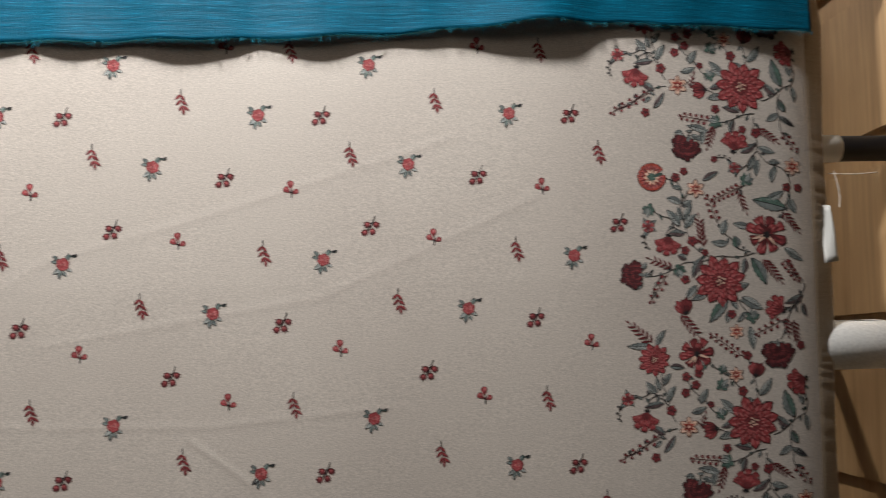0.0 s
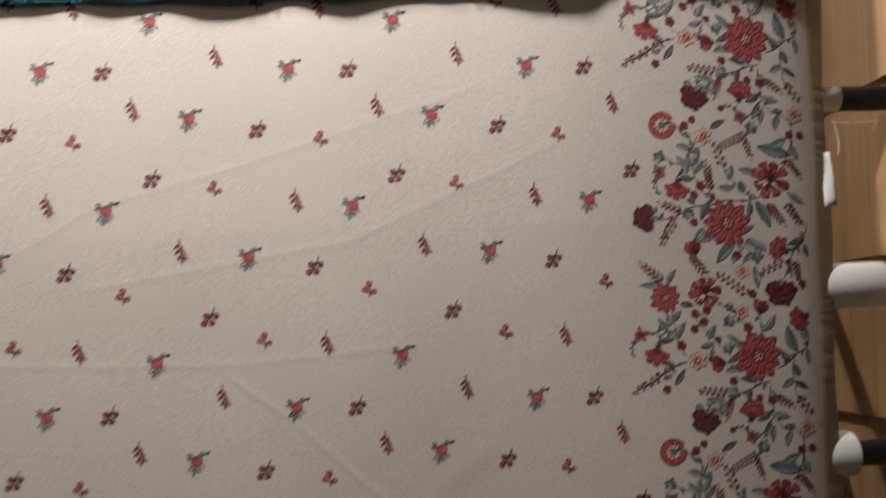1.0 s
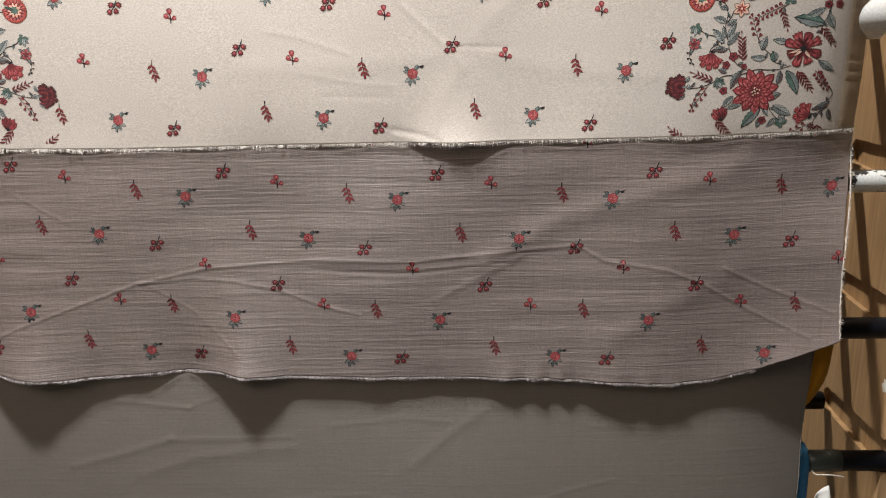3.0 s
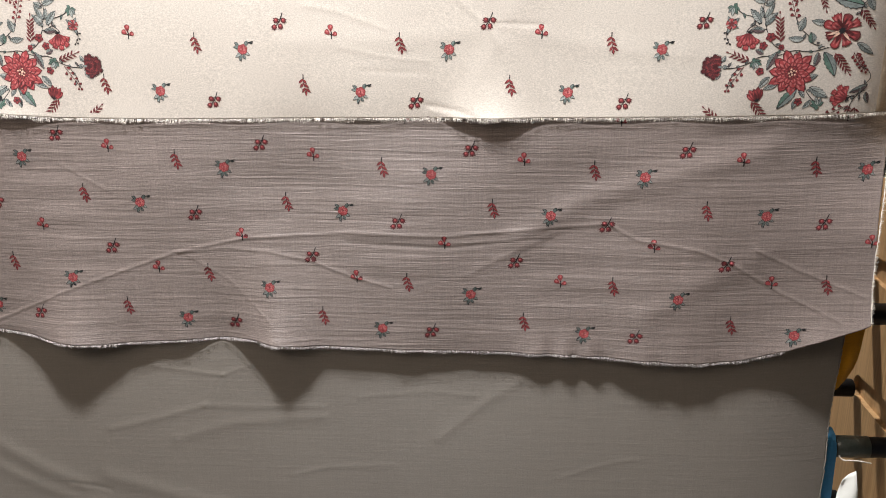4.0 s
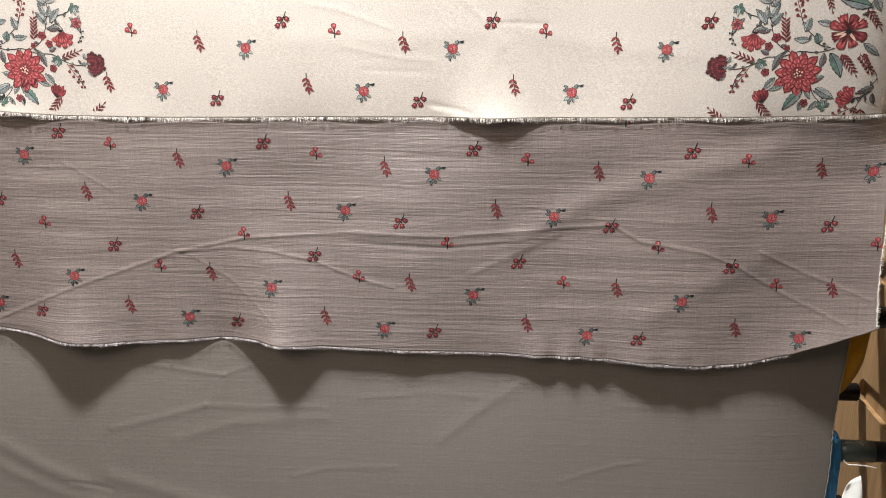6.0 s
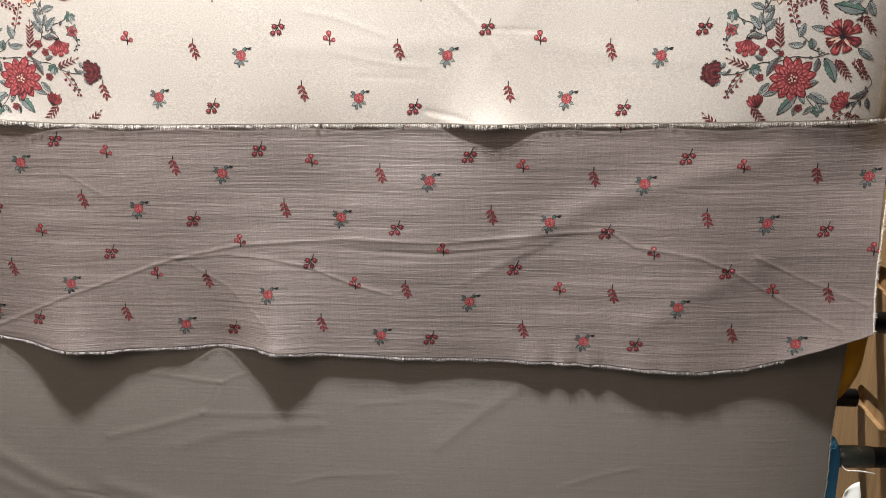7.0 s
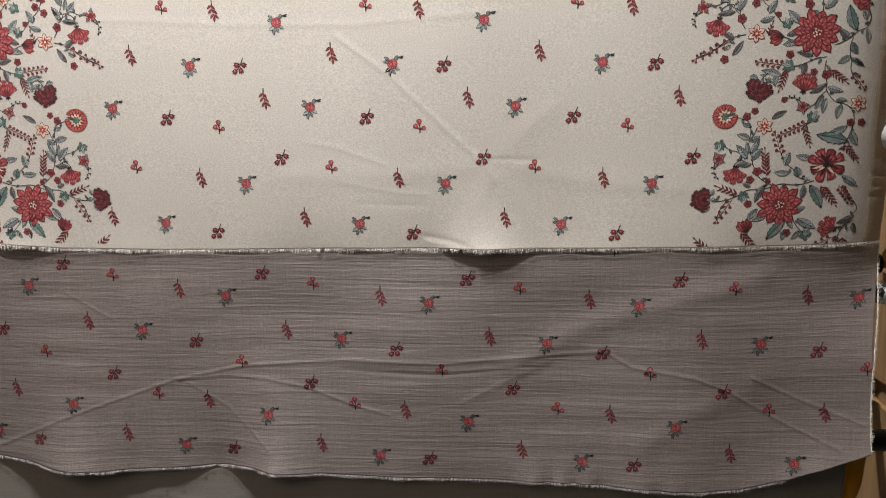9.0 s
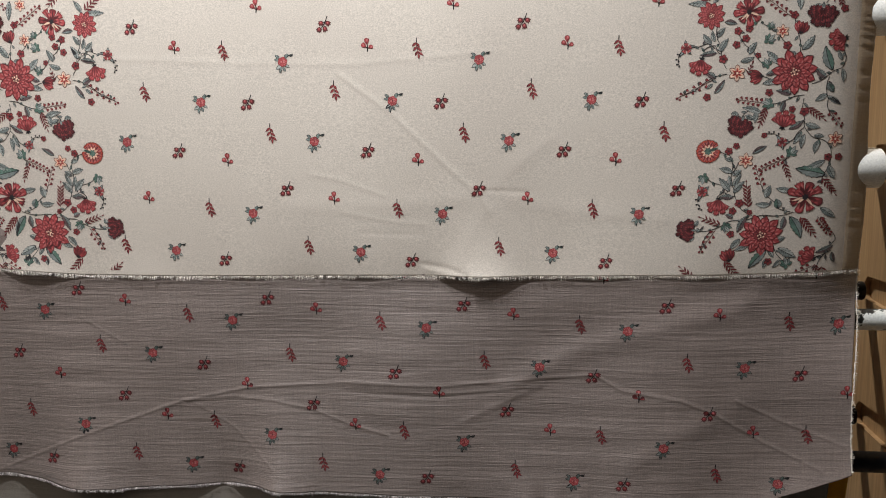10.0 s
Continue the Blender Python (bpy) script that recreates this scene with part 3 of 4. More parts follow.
    def cup(self, u, v, r):
        """A lobed green calyx leaf with veins."""
        r *= self.S * 1.35
        a0 = 1.3 * u + 0.7 * v
        for k, (da, reach) in enumerate(((-1.25, 0.85), (1.2, 0.9), (-0.6, 1.05), (0.62, 1.1), (0.0, 1.25), (2.6, 0.6))):
            ang = a0 + da
            self.petal(u, v, ang, r * reach, r * 0.56, "k", 1 + k * 0.4, "lance", into=self.leaves)
            self.petal(u, v, ang, r * reach * 0.94, r * 0.44, "eegele"[k], 1.2 + k * 0.4, "lance", into=self.leaves)
            self.petal(u, v, ang, r * reach * 0.75, r * 0.07, "s", 4, "lance", into=self.leaves)

    def sprig(self, u0, v0, u1, v1, n):
        ang, long = math.atan2(v1 - v0, u1 - u0), math.hypot(u1 - u0, v1 - v0)
        self.line([(u0, v0), (u1, v1)], 0.6, "m", 1, self.leaves)
        n = max(3, n - 1)
        for k in range(n):
            f = 0.04 + 0.88 * k / n
            size = long * (0.32 - 0.014 * n) * (1 - 0.30 * f) + 1.6
            for side in (-1, 1):
                p = (u0 + (f + 0.03 * side) * (u1 - u0), v0 + (f + 0.03 * side) * (v1 - v0))
                turn = ang + side * (0.72 + 0.1 * math.sin(k + u0))
                self.petal(*p, turn, size, size * 0.30, "m", 2, "lance", into=self.leaves)
                self.petal(*p, turn, size * 0.93, size * 0.20, "b", 3, "lance", into=self.leaves)
        self.petal(u1, v1, ang, 4.0, 1.8, "m", 2, "lance", into=self.leaves)
        self.petal(u1, v1, ang, 3.6, 1.3, "b", 3, "lance", into=self.leaves)

    def beads(self, u0, v0, u1, v1, n):
        ang = math.atan2(v1 - v0, u1 - u0)
        self.line([(u0, v0), (u1, v1)], 0.6, "m", 1, self.leaves)
        for k in range(2 * n):
            f = (k + 0.5) / (2 * n)
            a = ang + (0.85 if k % 2 else -0.85)
            size = 2.0 * (1.15 - 0.30 * f)
            su, sv = u0 + f * (u1 - u0), v0 + f * (v1 - v0)
            pu, pv = su + 1.2 * math.cos(a), sv + 1.2 * math.sin(a)
            self.line([(su, sv), (pu, pv)], 0.45, "m", 1, self.leaves)
            self.petal(pu, pv, a, size * 2.2, size * 1.75, "m", 2, "drop", into=self.leaves)
            self.petal(pu, pv, a, size * 1.9, size * 1.25, "b", 3, "drop", into=self.leaves)
            self.petal(pu, pv, a + 0.15, size * 0.9, size * 0.5, "r", 4, into=self.leaves, start=size * 0.8)
        self.petal(u1, v1, ang, 4.2, 3.2, "m", 2, "drop", into=self.leaves)
        self.petal(u1, v1, ang, 3.7, 2.4, "b", 3, "drop", into=self.leaves)

    def dahlia(self, u, v, r):
        r *= self.S
        level = 2
        for ring, (count, reach, wide, inks, form) in enumerate(((11, 1.06, 0.50, "mrpb", "point"), (10, 0.80, 0.42, "mrpb", "point"), (9, 0.56, 0.32, "mrpm", "point"), (7, 0.34, 0.22, "mbrm", "round"))):
            for k in range(count):
                a = 0.2 + ring * 0.3 + math.tau * k / count
                jit = 1 + 0.06 * math.sin(k * 2.4 + ring)
                self.shaded(u, v, a, r * reach * jit, r * wide, level + (k % 2) * 1.5, form, inks, dark=0.56)
            level += 3.2
        for k in range(9):
            a, q = k * 2.4, r * 0.045 * math.sqrt(k) * 1.5
            self.blob(u + q * math.cos(a), v + q * math.sin(a), r * 0.042, "c", 16, n=7)
        self.flush("printed_dahlia")

    def aster(self, u, v, r, deg):
        """A half-open flower seen from the side: scalloped petals out of one base."""
        r *= self.S
        a0 = math.radians(deg)
        bu, bv = u - 0.75 * r * math.cos(a0), v - 0.75 * r * math.sin(a0)
        for k, (da, reach) in enumerate(((-0.95, 1.45), (0.95, 1.45), (-0.5, 1.75), (0.5, 1.70), (0.0, 1.80), (-0.72, 1.15), (0.70, 1.15), (-0.25, 1.30), (0.25, 1.28))):
            self.shaded(bu, bv, a0 + da, r * reach, r * 0.62, 2 + k * 0.9, "frill" if k < 5 else "round", "mrpb", dark=0.62)
        for da in (-0.8, 0.0, 0.8):
            self.petal(bu, bv, a0 + math.pi + da, r * 0.42, r * 0.20, "k", 3, "lance")
        self.flush("printed_aster")

    def carnation(self, u, v, r, deg):
        """A full dark flower with notched, streaked petals and a green calyx behind."""
        r *= self.S * 0.80
        a0 = math.radians(deg)
        bu, bv = u - 0.55 * r * math.cos(a0), v - 0.55 * r * math.sin(a0)
        for da in (-0.7, 0.0, 0.7):
            self.petal(bu, bv, a0 + math.pi + da, r * 0.75, r * 0.36, "k", 1, "lance")
            self.petal(bu, bv, a0 + math.pi + da, r * 0.68, r * 0.26, "g", 1.5, "lance")
        for ring, (reach, count, span, inks) in enumerate(((1.62, 11, 3.5, "kmbm"), (1.28, 9, 3.7, "kbrm"), (0.95, 8, 4.2, "kmbm"), (0.66, 6, 4.6, "kbrm"))):
            for k in range(count):
                a = a0 + (k / (count - 1) - 0.5) * span
                jit = (1 + 0.09 * math.sin(k * 2.3 + ring)) * (1 - 0.24 * abs(k / (count - 1) - 0.5) * 2)
                self.shaded(bu, bv, a, r * reach * jit, r * 0.46, 2 + ring * 3.3 + k % 2 * 1.4, "frill", inks, dark=0.8)
        self.flush("printed_carnation")

    def ringflower(self, u, v, r, deg):
        r *= self.S
        a0 = math.radians(deg)
        for k in range(15):
            a = a0 + 0.45 + k * 5.4 / 14
            self.shaded(u, v, a, r * 1.02, r * 0.44, 2 + k % 2 * 1.5, "frill", "mopb", dark=0.86)
        for k in range(10):
            a = a0 + 0.5 + k * 0.6
            self.petal(u, v, a, r * 0.60, r * 0.26, "o", 6)
            self.petal(u, v, a, r * 0.57, r * 0.20, "c", 7)
        for k in range(7):
            self.petal(u, v, a0 + k * 0.9, r * 0.36, r * 0.22, "k", 8, "lance")
            self.petal(u, v, a0 + k * 0.9, r * 0.33, r * 0.16, "e", 9, "lance")
        self.petal(u, v, a0, r * 0.85, r * 0.26, "s", 10, "lance")
        self.flush("printed_ring_flower")

    def hibiscus(self, u, v, r, deg):
        r *= self.S
        a0 = math.radians(deg)
        for k, (da, reach, wide, form) in enumerate(((0.0, 1.18, 0.58, "frill"), (0.75, 1.05, 0.60, "fan"), (1.5, 1.15, 0.62, "frill"), (2.2, 1.22, 0.56, "fan"), (3.0, 1.02, 0.60, "frill"), (3.8, 1.15, 0.56, "fan"), (4.6, 1.05, 0.58, "frill"), (5.4, 1.16, 0.60, "fan"), (0.4, 0.76, 0.45, "frill"), (2.0, 0.78, 0.48, "fan"), (5.0, 0.72, 0.45, "frill"))):
            self.shaded(u, v, a0 + da, r * reach, r * wide, 2 + k * 0.8, form, ("mrpb", "mbrm", "mrpm")[k % 3], dark=0.7)
        for da, n in ((2.9, 0.95), (4.9, 0.9), (3.3, 0.7)):
            self.petal(u, v, a0 + da, r * n, r * 0.24, "m", 11.5, "lance")
            self.petal(u, v, a0 + da, r * n * 0.95, r * 0.17, "c", 12, "lance")
        self.blob(u, v, r * 0.20, "k", 12.5, 7, 0.2)
        self.flush("printed_hibiscus")

    def tulip(self, u, v, r, deg):
        r *= self.S
        a0 = math.radians(deg)
        bu, bv = u - 0.9 * r * math.cos(a0), v - 0.9 * r * math.sin(a0)
        for k, (da, reach) in enumerate(((-0.62, 1.75), (0.62, 1.75), (-0.32, 2.0), (0.32, 2.0), (0.0, 1.85))):
            self.shaded(bu, bv, a0 + da, r * reach, r * 0.78, 2 + k * 1.2, "point", "mrpb" if k % 2 else "mbrm", dark=0.7)
        for da in (-0.7, 0.0, 0.7):
            self.petal(bu, bv, a0 + da, r * 0.55, r * 0.22, "k", 9, "lance")
        self.flush("printed_tulip")

    def star(self, u, v, r):
        if self.limits and self.z + 0.001 * self.tall * v < self.limits[2] + 0.004:
            return
        r *= self.S
        for k in range(6):
            a = 0.5 + k * 1.0472
            self.petal(u, v, a, r, r * 0.60, "m", 2 + k % 2 * 2)
            self.petal(u, v, a, r * 0.93, r * 0.48, "c", 3 + k % 2 * 2)
            self.petal(u, v, a, r * 0.62, r * 0.26, "o", 6, "lance")
            self.petal(u, v, a, r * 0.42, r * 0.14, "b", 6.5, "lance")
        self.blob(u, v, r * 0.14, "c", 7, n=8)
        self.flush("printed_star_flower")

    def dot(self, u, v, r):
        """A small five-petalled flower."""
        r *= self.S * 0.96
        for k in range(5):
            a = u % 3 + k * 1.2566
            self.petal(u, v, a, r * 1.12, r * 0.98, "m", 2 + 0.3 * k, "point")
            self.petal(u, v, a, r * 1.02, r * 0.80, "b", 2.2 + 0.3 * k, "point")
            self.petal(u, v, a, r * 0.5, r * 0.26, "r", 4, start=r * 0.42)
        self.blob(u, v, r * 0.22, "k", 5, n=8)
        self.flush("printed_small_flower")

    def rosebud(self, u, v, r, deg):
        """A small round flower with two leaves and a trailing curl of buds."""
        a0 = math.radians(deg)
        for da, n, w in ((0.0, 2.1, 0.9), (2.6, 1.9, 0.85), (-2.3, 1.8, 0.85), (1.4, 1.7, 0.7)):
            self.petal(u, v, a0 + da, r * n, r * w, "k", 1, "lance")
            self.petal(u, v, a0 + da, r * n * 0.93, r * w * 0.62, "g", 1.5, "lance")
        tail = [(u + r * f * math.cos(a0 + 0.25 * f - 0.6), v + r * f * math.sin(a0 + 0.25 * f - 0.6)) for f in (0.8, 1.8, 2.8, 3.6)]
        self.line(tail, 0.5, "k", 1)
        for k, (p, q) in enumerate(tail[1:]):
            for side in (-1, 1):
                self.petal(p, q, a0 + side * 0.9, r * 0.6, r * 0.42, "k", 2, "drop")
        for k in range(5):
            self.shaded(u, v, 0.4 + k * 1.2566, r * 1.15, r * 1.0, 2 + 0.4 * k, "frill", "mrpb")
        self.blob(u, v, r * 0.3, "b", 6, n=9)
        self.flush("printed_small_flower")

    def finish(self):
        for name, shapes in (("printed_stem", self.stems), ("printed_foliage", self.leaves)):
            ob = self.lay(name, shapes)
            if ob:
                tagged(ob, kind="stuff")

    # -- scattered motifs of the ground --
    def rose(self):
        self.line([(-2.5, -13.5), (-1.5, -6), (3, 3), (8, 7.5), (12.5, 8.5)], 1.0, "k", 1)
        self.line([(-3, 3), (-9, 7)], 0.9, "k", 1)
        for u, v, a, n, w, inks in (
            (-1.5, -4, 3.75, 9.0, 4.4, "lg"), (-1.5, -6, 4.35, 7.6, 3.9, "ge"), (0, -6, 5.25, 6.2, 3.6, "gs"), (2, -3, 5.75, 7.4, 3.9, "lg"),
            (-4, 3.5, 2.35, 6.4, 4.2, "gs"), (-4, 2, 3.05, 6.6, 3.6, "ge"), (3, 3.5, 1.15, 6.8, 4.4, "ge"), (6.5, 6, 1.9, 3.6, 2.6, "ss"), (8, 7, 0.0, 4.6, 2.6, "ks")):
            self.petal(u, v, a, n, w, "k", 2, "lance")
            self.petal(u, v, a, n * 0.93, w * 0.70, inks[0], 3, "lance")
            self.petal(u, v, a - 0.10, n * 0.74, w * 0.22, inks[1], 3.5, "lance")
        for k in range(6):
            self.shaded(0, 0, 0.3 + k * 1.047, 5.9, 5.0, 4 + 0.5 * k, "round", "brpb", dark=0.45)
        for k in range(5):
            self.petal(0.2, 0.2, 0.8 + k * 1.2566, 2.9, 2.4, "r" if k % 2 else "p", 8 + 0.3 * k, "round")
        self.blob(0.2, 0.2, 0.9, "b", 10, n=8)
        self.flush("printed_rose")

    def leafspray(self):
        self.line([(-0.6, 12), (-0.6, 6), (0.4, 0), (1.8, -6)], 0.8, "m", 1)
        self.line([(-0.6, 12.4), (-0.7, 7)], 1.15, "k", 2)
        for u, v, a, n in ((-0.6, 7.4, 3.85, 7.6), (-0.5, 6.6, 5.35, 6.4), (-0.2, 2.6, 3.95, 7.4), (0.2, 1.6, 5.6, 7.4), (0.8, -2.6, 4.15, 6.6), (1.2, -3.2, 5.65, 8.0), (1.7, -5.4, 4.75, 6.6)):
            self.petal(u, v, a, n, 3.0, "m", 3, "lance")
            self.petal(u, v, a, n * 0.94, 2.1, "b", 4, "lance")
            self.petal(u, v, a + 0.08, n * 0.80, 1.2, "r", 4.5, "lance")
        self.flush("printed_leaf_spray")

    def berries(self):
        self.line([(4.6, 9.4), (3.0, 5), (0.6, 0), (-3.4, -5)], 1.0, "k", 1)
        self.line([(2.4, 3.4), (5.2, 2.2)], 0.8, "k", 1)
        self.line([(0.8, 0.5), (2.2, -3)], 0.8, "k", 1)
        self.line([(2.2, 3.0), (-2, 2.2)], 0.8, "k", 1)
        for u, v, ang in ((-2.6, 1.5, 3.3), (5.4, 1.5, -0.5), (-4.8, -5.6, 3.9), (2.0, -4.8, 4.9)):
            for da in (-0.75, 0.0, 0.75):
                self.petal(u, v, ang + da, 4.3, 1.9, "m", 2, "lance")
            self.blob(u, v, 2.9, "m", 3, 5, 0.06, ang, 15)
            self.blob(u, v, 2.2, "b", 4, n=10)
            self.blob(u - 0.3, v + 0.5, 1.35, "r", 5, n=9)
            self.blob(u - 0.4, v + 0.7, 0.7, "p", 6, n=8)
        self.flush("printed_berry_sprig")

    def buds(self):
        self.line([(0.6, -8.4), (0.9, -3), (0, 1)], 1.3, "k", 1)
        self.line([(0.8, -4.6), (-2.4, -1.6)], 1.1, "k", 1)
        self.line([(0.8, -5.0), (3, -3.4)], 1.1, "k", 1)
        for u, v, a, n, w in ((0.1, -0.4, 1.62, 7.6, 6.2), (-0.8, -3.4, 2.5, 6.8, 5.8), (1.6, -4.4, 0.42, 6.0, 5.0)):
            self.petal(u, v, a, n, w, "m", 3, "round")
            self.petal(u, v, a, n * 0.95, w * 0.84, "r", 4, "round")
            self.petal(u, v, a - 0.1, n * 0.42, w * 0.34, "p", 5, "round", start=n * 0.44)
            self.petal(u, v, a, n * 0.5, w * 0.26, "b", 5, "lance")
        self.flush("printed_bud_sprig")


def border_drawing(b):
    """One repeat of the floral border; origin at the lower dahlia."""
    b.stem(-73, 5, -46, 11, -32, 18, -4, 23, 10, 23, 35, 27)
    b.stem(60, -29, 77, -21, 84, -7, 80, 1, 66, 11)
    b.stem(77, -21, 66, -35, 57, -58)
    b.stem(15, -14, 23, -28, 32, -40)
    b.stem(-59, -85, -58, -99, -53, -116, -47, -132)
    b.stem(-73, -119, -71, -110, -61, -106, -54, -116)
    b.stem(-37, -85, -28, -105, -12, -122, -2, -129)
    b.stem(-97, -163, -68, -146, -46, -138)
    b.stem(-26, -133, -15, -139, 8, -148)
    b.stem(-14, -75, -3, -86, 14, -101, 22, -105)
    b.stem(25, -73, 28, -90, 32, -115)
    b.stem(79, -99, 82, -119, 79, -130, 62, -141, 47, -149)
    b.stem(39, -162, 19, -168, 3, -172)
    b.stem(65, -141, 63, -158, 65, -175, 75, -192)
    b.stem(39, -166, 40, -185, 41, -197, 52, -211, 67, -217, 72, -226, 69, -248, 63, -265)
    b.stem(41, -199, 30, -213, 18, -217)
    b.stem(-18, -178, -27, -186)
    b.stem(-50, -227, -39, -231, -35, -245, -35, -265, -31, -279, -27, -287)
    b.stem(-35, -251, -29, -239)
    b.stem(-62, -259, -48, -265, -39, -274)
    b.stem(-51, -288, -51, -280, -44, -274, -31, -279)
    b.stem(-25, -292, -14, -300, -8, -304)
    b.stem(-2, -266, 6, -280, 17, -293, 31, -298)
    b.stem(27, -233, 18, -242)
    b.stem(-58, 4, -67, -16)
    b.stem(60, -26, 69, -28, 80, -21)
    b.stem(-88, -108, -68, -104, -60, -110)
    b.leaf(-66, -61, -92, -60, 8, "g")
    b.leaf(-64, -60, -54, -45, 7, "g")
    b.leaf(-51, -80, -37, -82, 7, "d")
    b.leaf(-58, -97, -50, -86, 7, "g")
    b.leaf(-64, -104, -74, -93, 8, "g")
    b.leaf(-61, -102, -64, -89, 6, "g")
    b.leaf(-55, -113, -46, -98, 8, "g")
    b.leaf(-58, -114, -77, -117, 7, "d")
    b.leaf(-58, -143, -71, -136, 8, "d")
    b.leaf(-59, -160, -48, -144, 7, "d")
    b.leaf(-61, -149, -68, -155, 5, "g")
    b.leaf(-23, -116, -15, -102, 8, "g")
    b.leaf(-32, -124, -17, -119, 7, "g")
    b.leaf(10, -127, -4, -112, 9, "g")
    b.leaf(7, -134, -4, -139, 7, "d")
    b.leaf(9, -146, -7, -149, 8, "g")
    b.leaf(34, -111, 47, -94, 9, "g")
    b.leaf(29, -116, 19, -114, 6, "g")
    b.leaf(36, -119, 48, -119, 6, "g")
    b.leaf(68, -134, 59, -106, 13, "s")
    b.leaf(78, -122, 73, -112, 6, "g")
    b.leaf(62, -142, 50, -131, 9, "d")
    b.leaf(79, -132, 81, -148, 7, "g")
    b.leaf(25, -161, 8, -157, 8, "d")
    b.leaf(19, -169, 15, -183, 7, "d")
    b.leaf(-6, -182, -28, -176, 8, "g")
    b.leaf(-11, -180, -13, -194, 7, "g")
    b.leaf(64, -148, 71, -159, 9, "e")
    b.leaf(64, -161, 51, -169, 8, "g")
    b.leaf(64, -163, 80, -173, 7, "g")
    b.leaf(39, -192, 24, -201, 8, "d")
    b.leaf(42, -195, 59, -200, 8, "g")
    b.leaf(39, -204, 30, -219, 7, "g")
    b.leaf(42, -207, 39, -224, 7, "g")
    b.leaf(52, -209, 64, -210, 6, "g")
    b.leaf(58, -214, 54, -230, 8, "g")
    b.leaf(-14, -229, 2, -220, 7, "d")
    b.leaf(-35, -251, -50, -246, 8, "g")
    b.leaf(-35, -254, -25, -248, 7, "g")
    b.leaf(-35, -235, -44, -235, 6, "g")
    b.leaf(-34, -267, -25, -251, 7, "g")
    b.leaf(-37, -273, -50, -257, 9, "g")
    b.leaf(-33, -275, -21, -261, 9, "g")
    b.leaf(-33, -280, -48, -279, 8, "d")
    b.leaf(-36, -267, -39, -254, 6, "g")
    b.leaf(66, -238, 45, -247, 9, "g")
    b.leaf(68, -255, 34, -247, 15, "s")
    b.leaf(70, -244, 78, -260, 10, "g")
    b.leaf(3, -281, 8, -266, 9, "g")
    b.leaf(9, -289, -8, -288, 8, "g")
    b.leaf(31, -273, 14, -270, 8, "g")
    b.leaf(17, -294, 15, -282, 10, "e")
    b.leaf(-17, 23, -27, 3, 9, "d")
    b.leaf(-32, 21, -41, 25, 7, "d")
    b.leaf(25, 22, 22, 6, 8, "d")
    b.leaf(31, 22, 45, -5, 13, "s")
    b.leaf(64, -294, 83, -307, 9, "g")
    b.leaf(-23, -4, -34, -17, 8, "g")
    b.leaf(-14, -13, -29, -18, 7, "g")
    b.leaf(7, -18, -12, -40, 12, "s")
    b.leaf(20, -16, 41, -28, 11, "g")
    b.leaf(9, -19, 16, -28, 6, "g")
    b.leaf(17, -8, 28, -3, 7, "g")
    b.leaf(27, -44, 30, -67, 9, "g")
    b.leaf(82, -15, 62, -23, 8, "d")
    b.leaf(81, -23, 85, -36, 7, "d")
    b.leaf(23, -30, 15, -40, 6, "g")
    b.leaf(9, -28, 5, -41, 7, "g")
    b.leaf(44, -64, 54, -61, 7, "g")
    b.leaf(60, -64, 50, -61, 6, "g")
    b.leaf(-31, -184, -40, -183, 7, "g")
    b.leaf(-24, -185, -13, -190, 6, "g")
    b.leaf(-76, 12, -71, 19, 6, "g")
    b.leaf(-76, 2, -79, -7, 6, "g")
    b.leaf(-73, 5, -68, 8, 6, "g")
    b.cup(-41, 12, 11)
    b.cup(-67, -255, 11)
    b.cup(31, -37, 12)
    b.cup(-3, -101, 11)
    b.cup(-2, -128, 10)
    b.cup(3, -172, 12)
    b.cup(28, -230, 12)
    b.cup(-18, -80, 8)
    b.cup(-1, -86, 8)
    b.sprig(-46, 13, -68, 22, 5)
    b.sprig(-39, -31, -22, -53, 6)
    b.sprig(-68, -57, -89, -38, 6)
    b.sprig(71, -40, 74, -63, 6)
    b.sprig(-1, -176, -8, -197, 6)
    b.sprig(43, -176, 62, -190, 6)
    b.sprig(-23, -139, -19, -126, 3)
    b.sprig(22, -241, 28, -259, 5)
    b.sprig(-16, -292, -19, -263, 7)
    b.sprig(43, 21, 60, -2, 7)
    b.sprig(65, -259, 80, -278, 6)
    b.sprig(66, 21, 72, 9, 4)
    b.sprig(63, -37, 65, -54, 5)
    b.beads(-51, 7, -67, -17, 4)
    b.beads(60, -39, 35, -51, 4)
    b.beads(21, -74, -9, -52, 6)
    b.beads(-62, -145, -98, -164, 5)
    b.beads(-3, -171, -31, -167, 5)
    b.beads(67, -179, 80, -196, 3)
    b.beads(24, -234, -3, -247, 6)
    b.beads(-1, -270, -9, -246, 4)
    b.beads(62, 21, 76, 1, 5)
    b.carnation(-86, 7, 24, 180)
    b.carnation(54, -74, 29, 270)
    b.carnation(-30, -199, 26, 250)
    b.ringflower(-63, -226, 25, 20)
    b.hibiscus(47, -281, 32, 30)
    b.hibiscus(-25, -69, 26, 60)
    b.dahlia(0, 0, 43)
    b.dahlia(27, -136, 44)
    b.dahlia(-66, -73, 27)
    b.aster(53, -26, 19, 150)
    b.aster(19, -190, 20, 80)
    b.aster(-50, -291, 19, 260)
    b.aster(-76, -130, 19, 260)
    b.aster(72, -100, 20, 200)
    b.tulip(-36, -24, 15, 110)
    b.tulip(-14, -141, 14, 190)
    b.tulip(32, -86, 14, 80)
    b.star(-21, -237, 17)
    b.star(14, -49, 14)
    b.star(12, -90, 14)
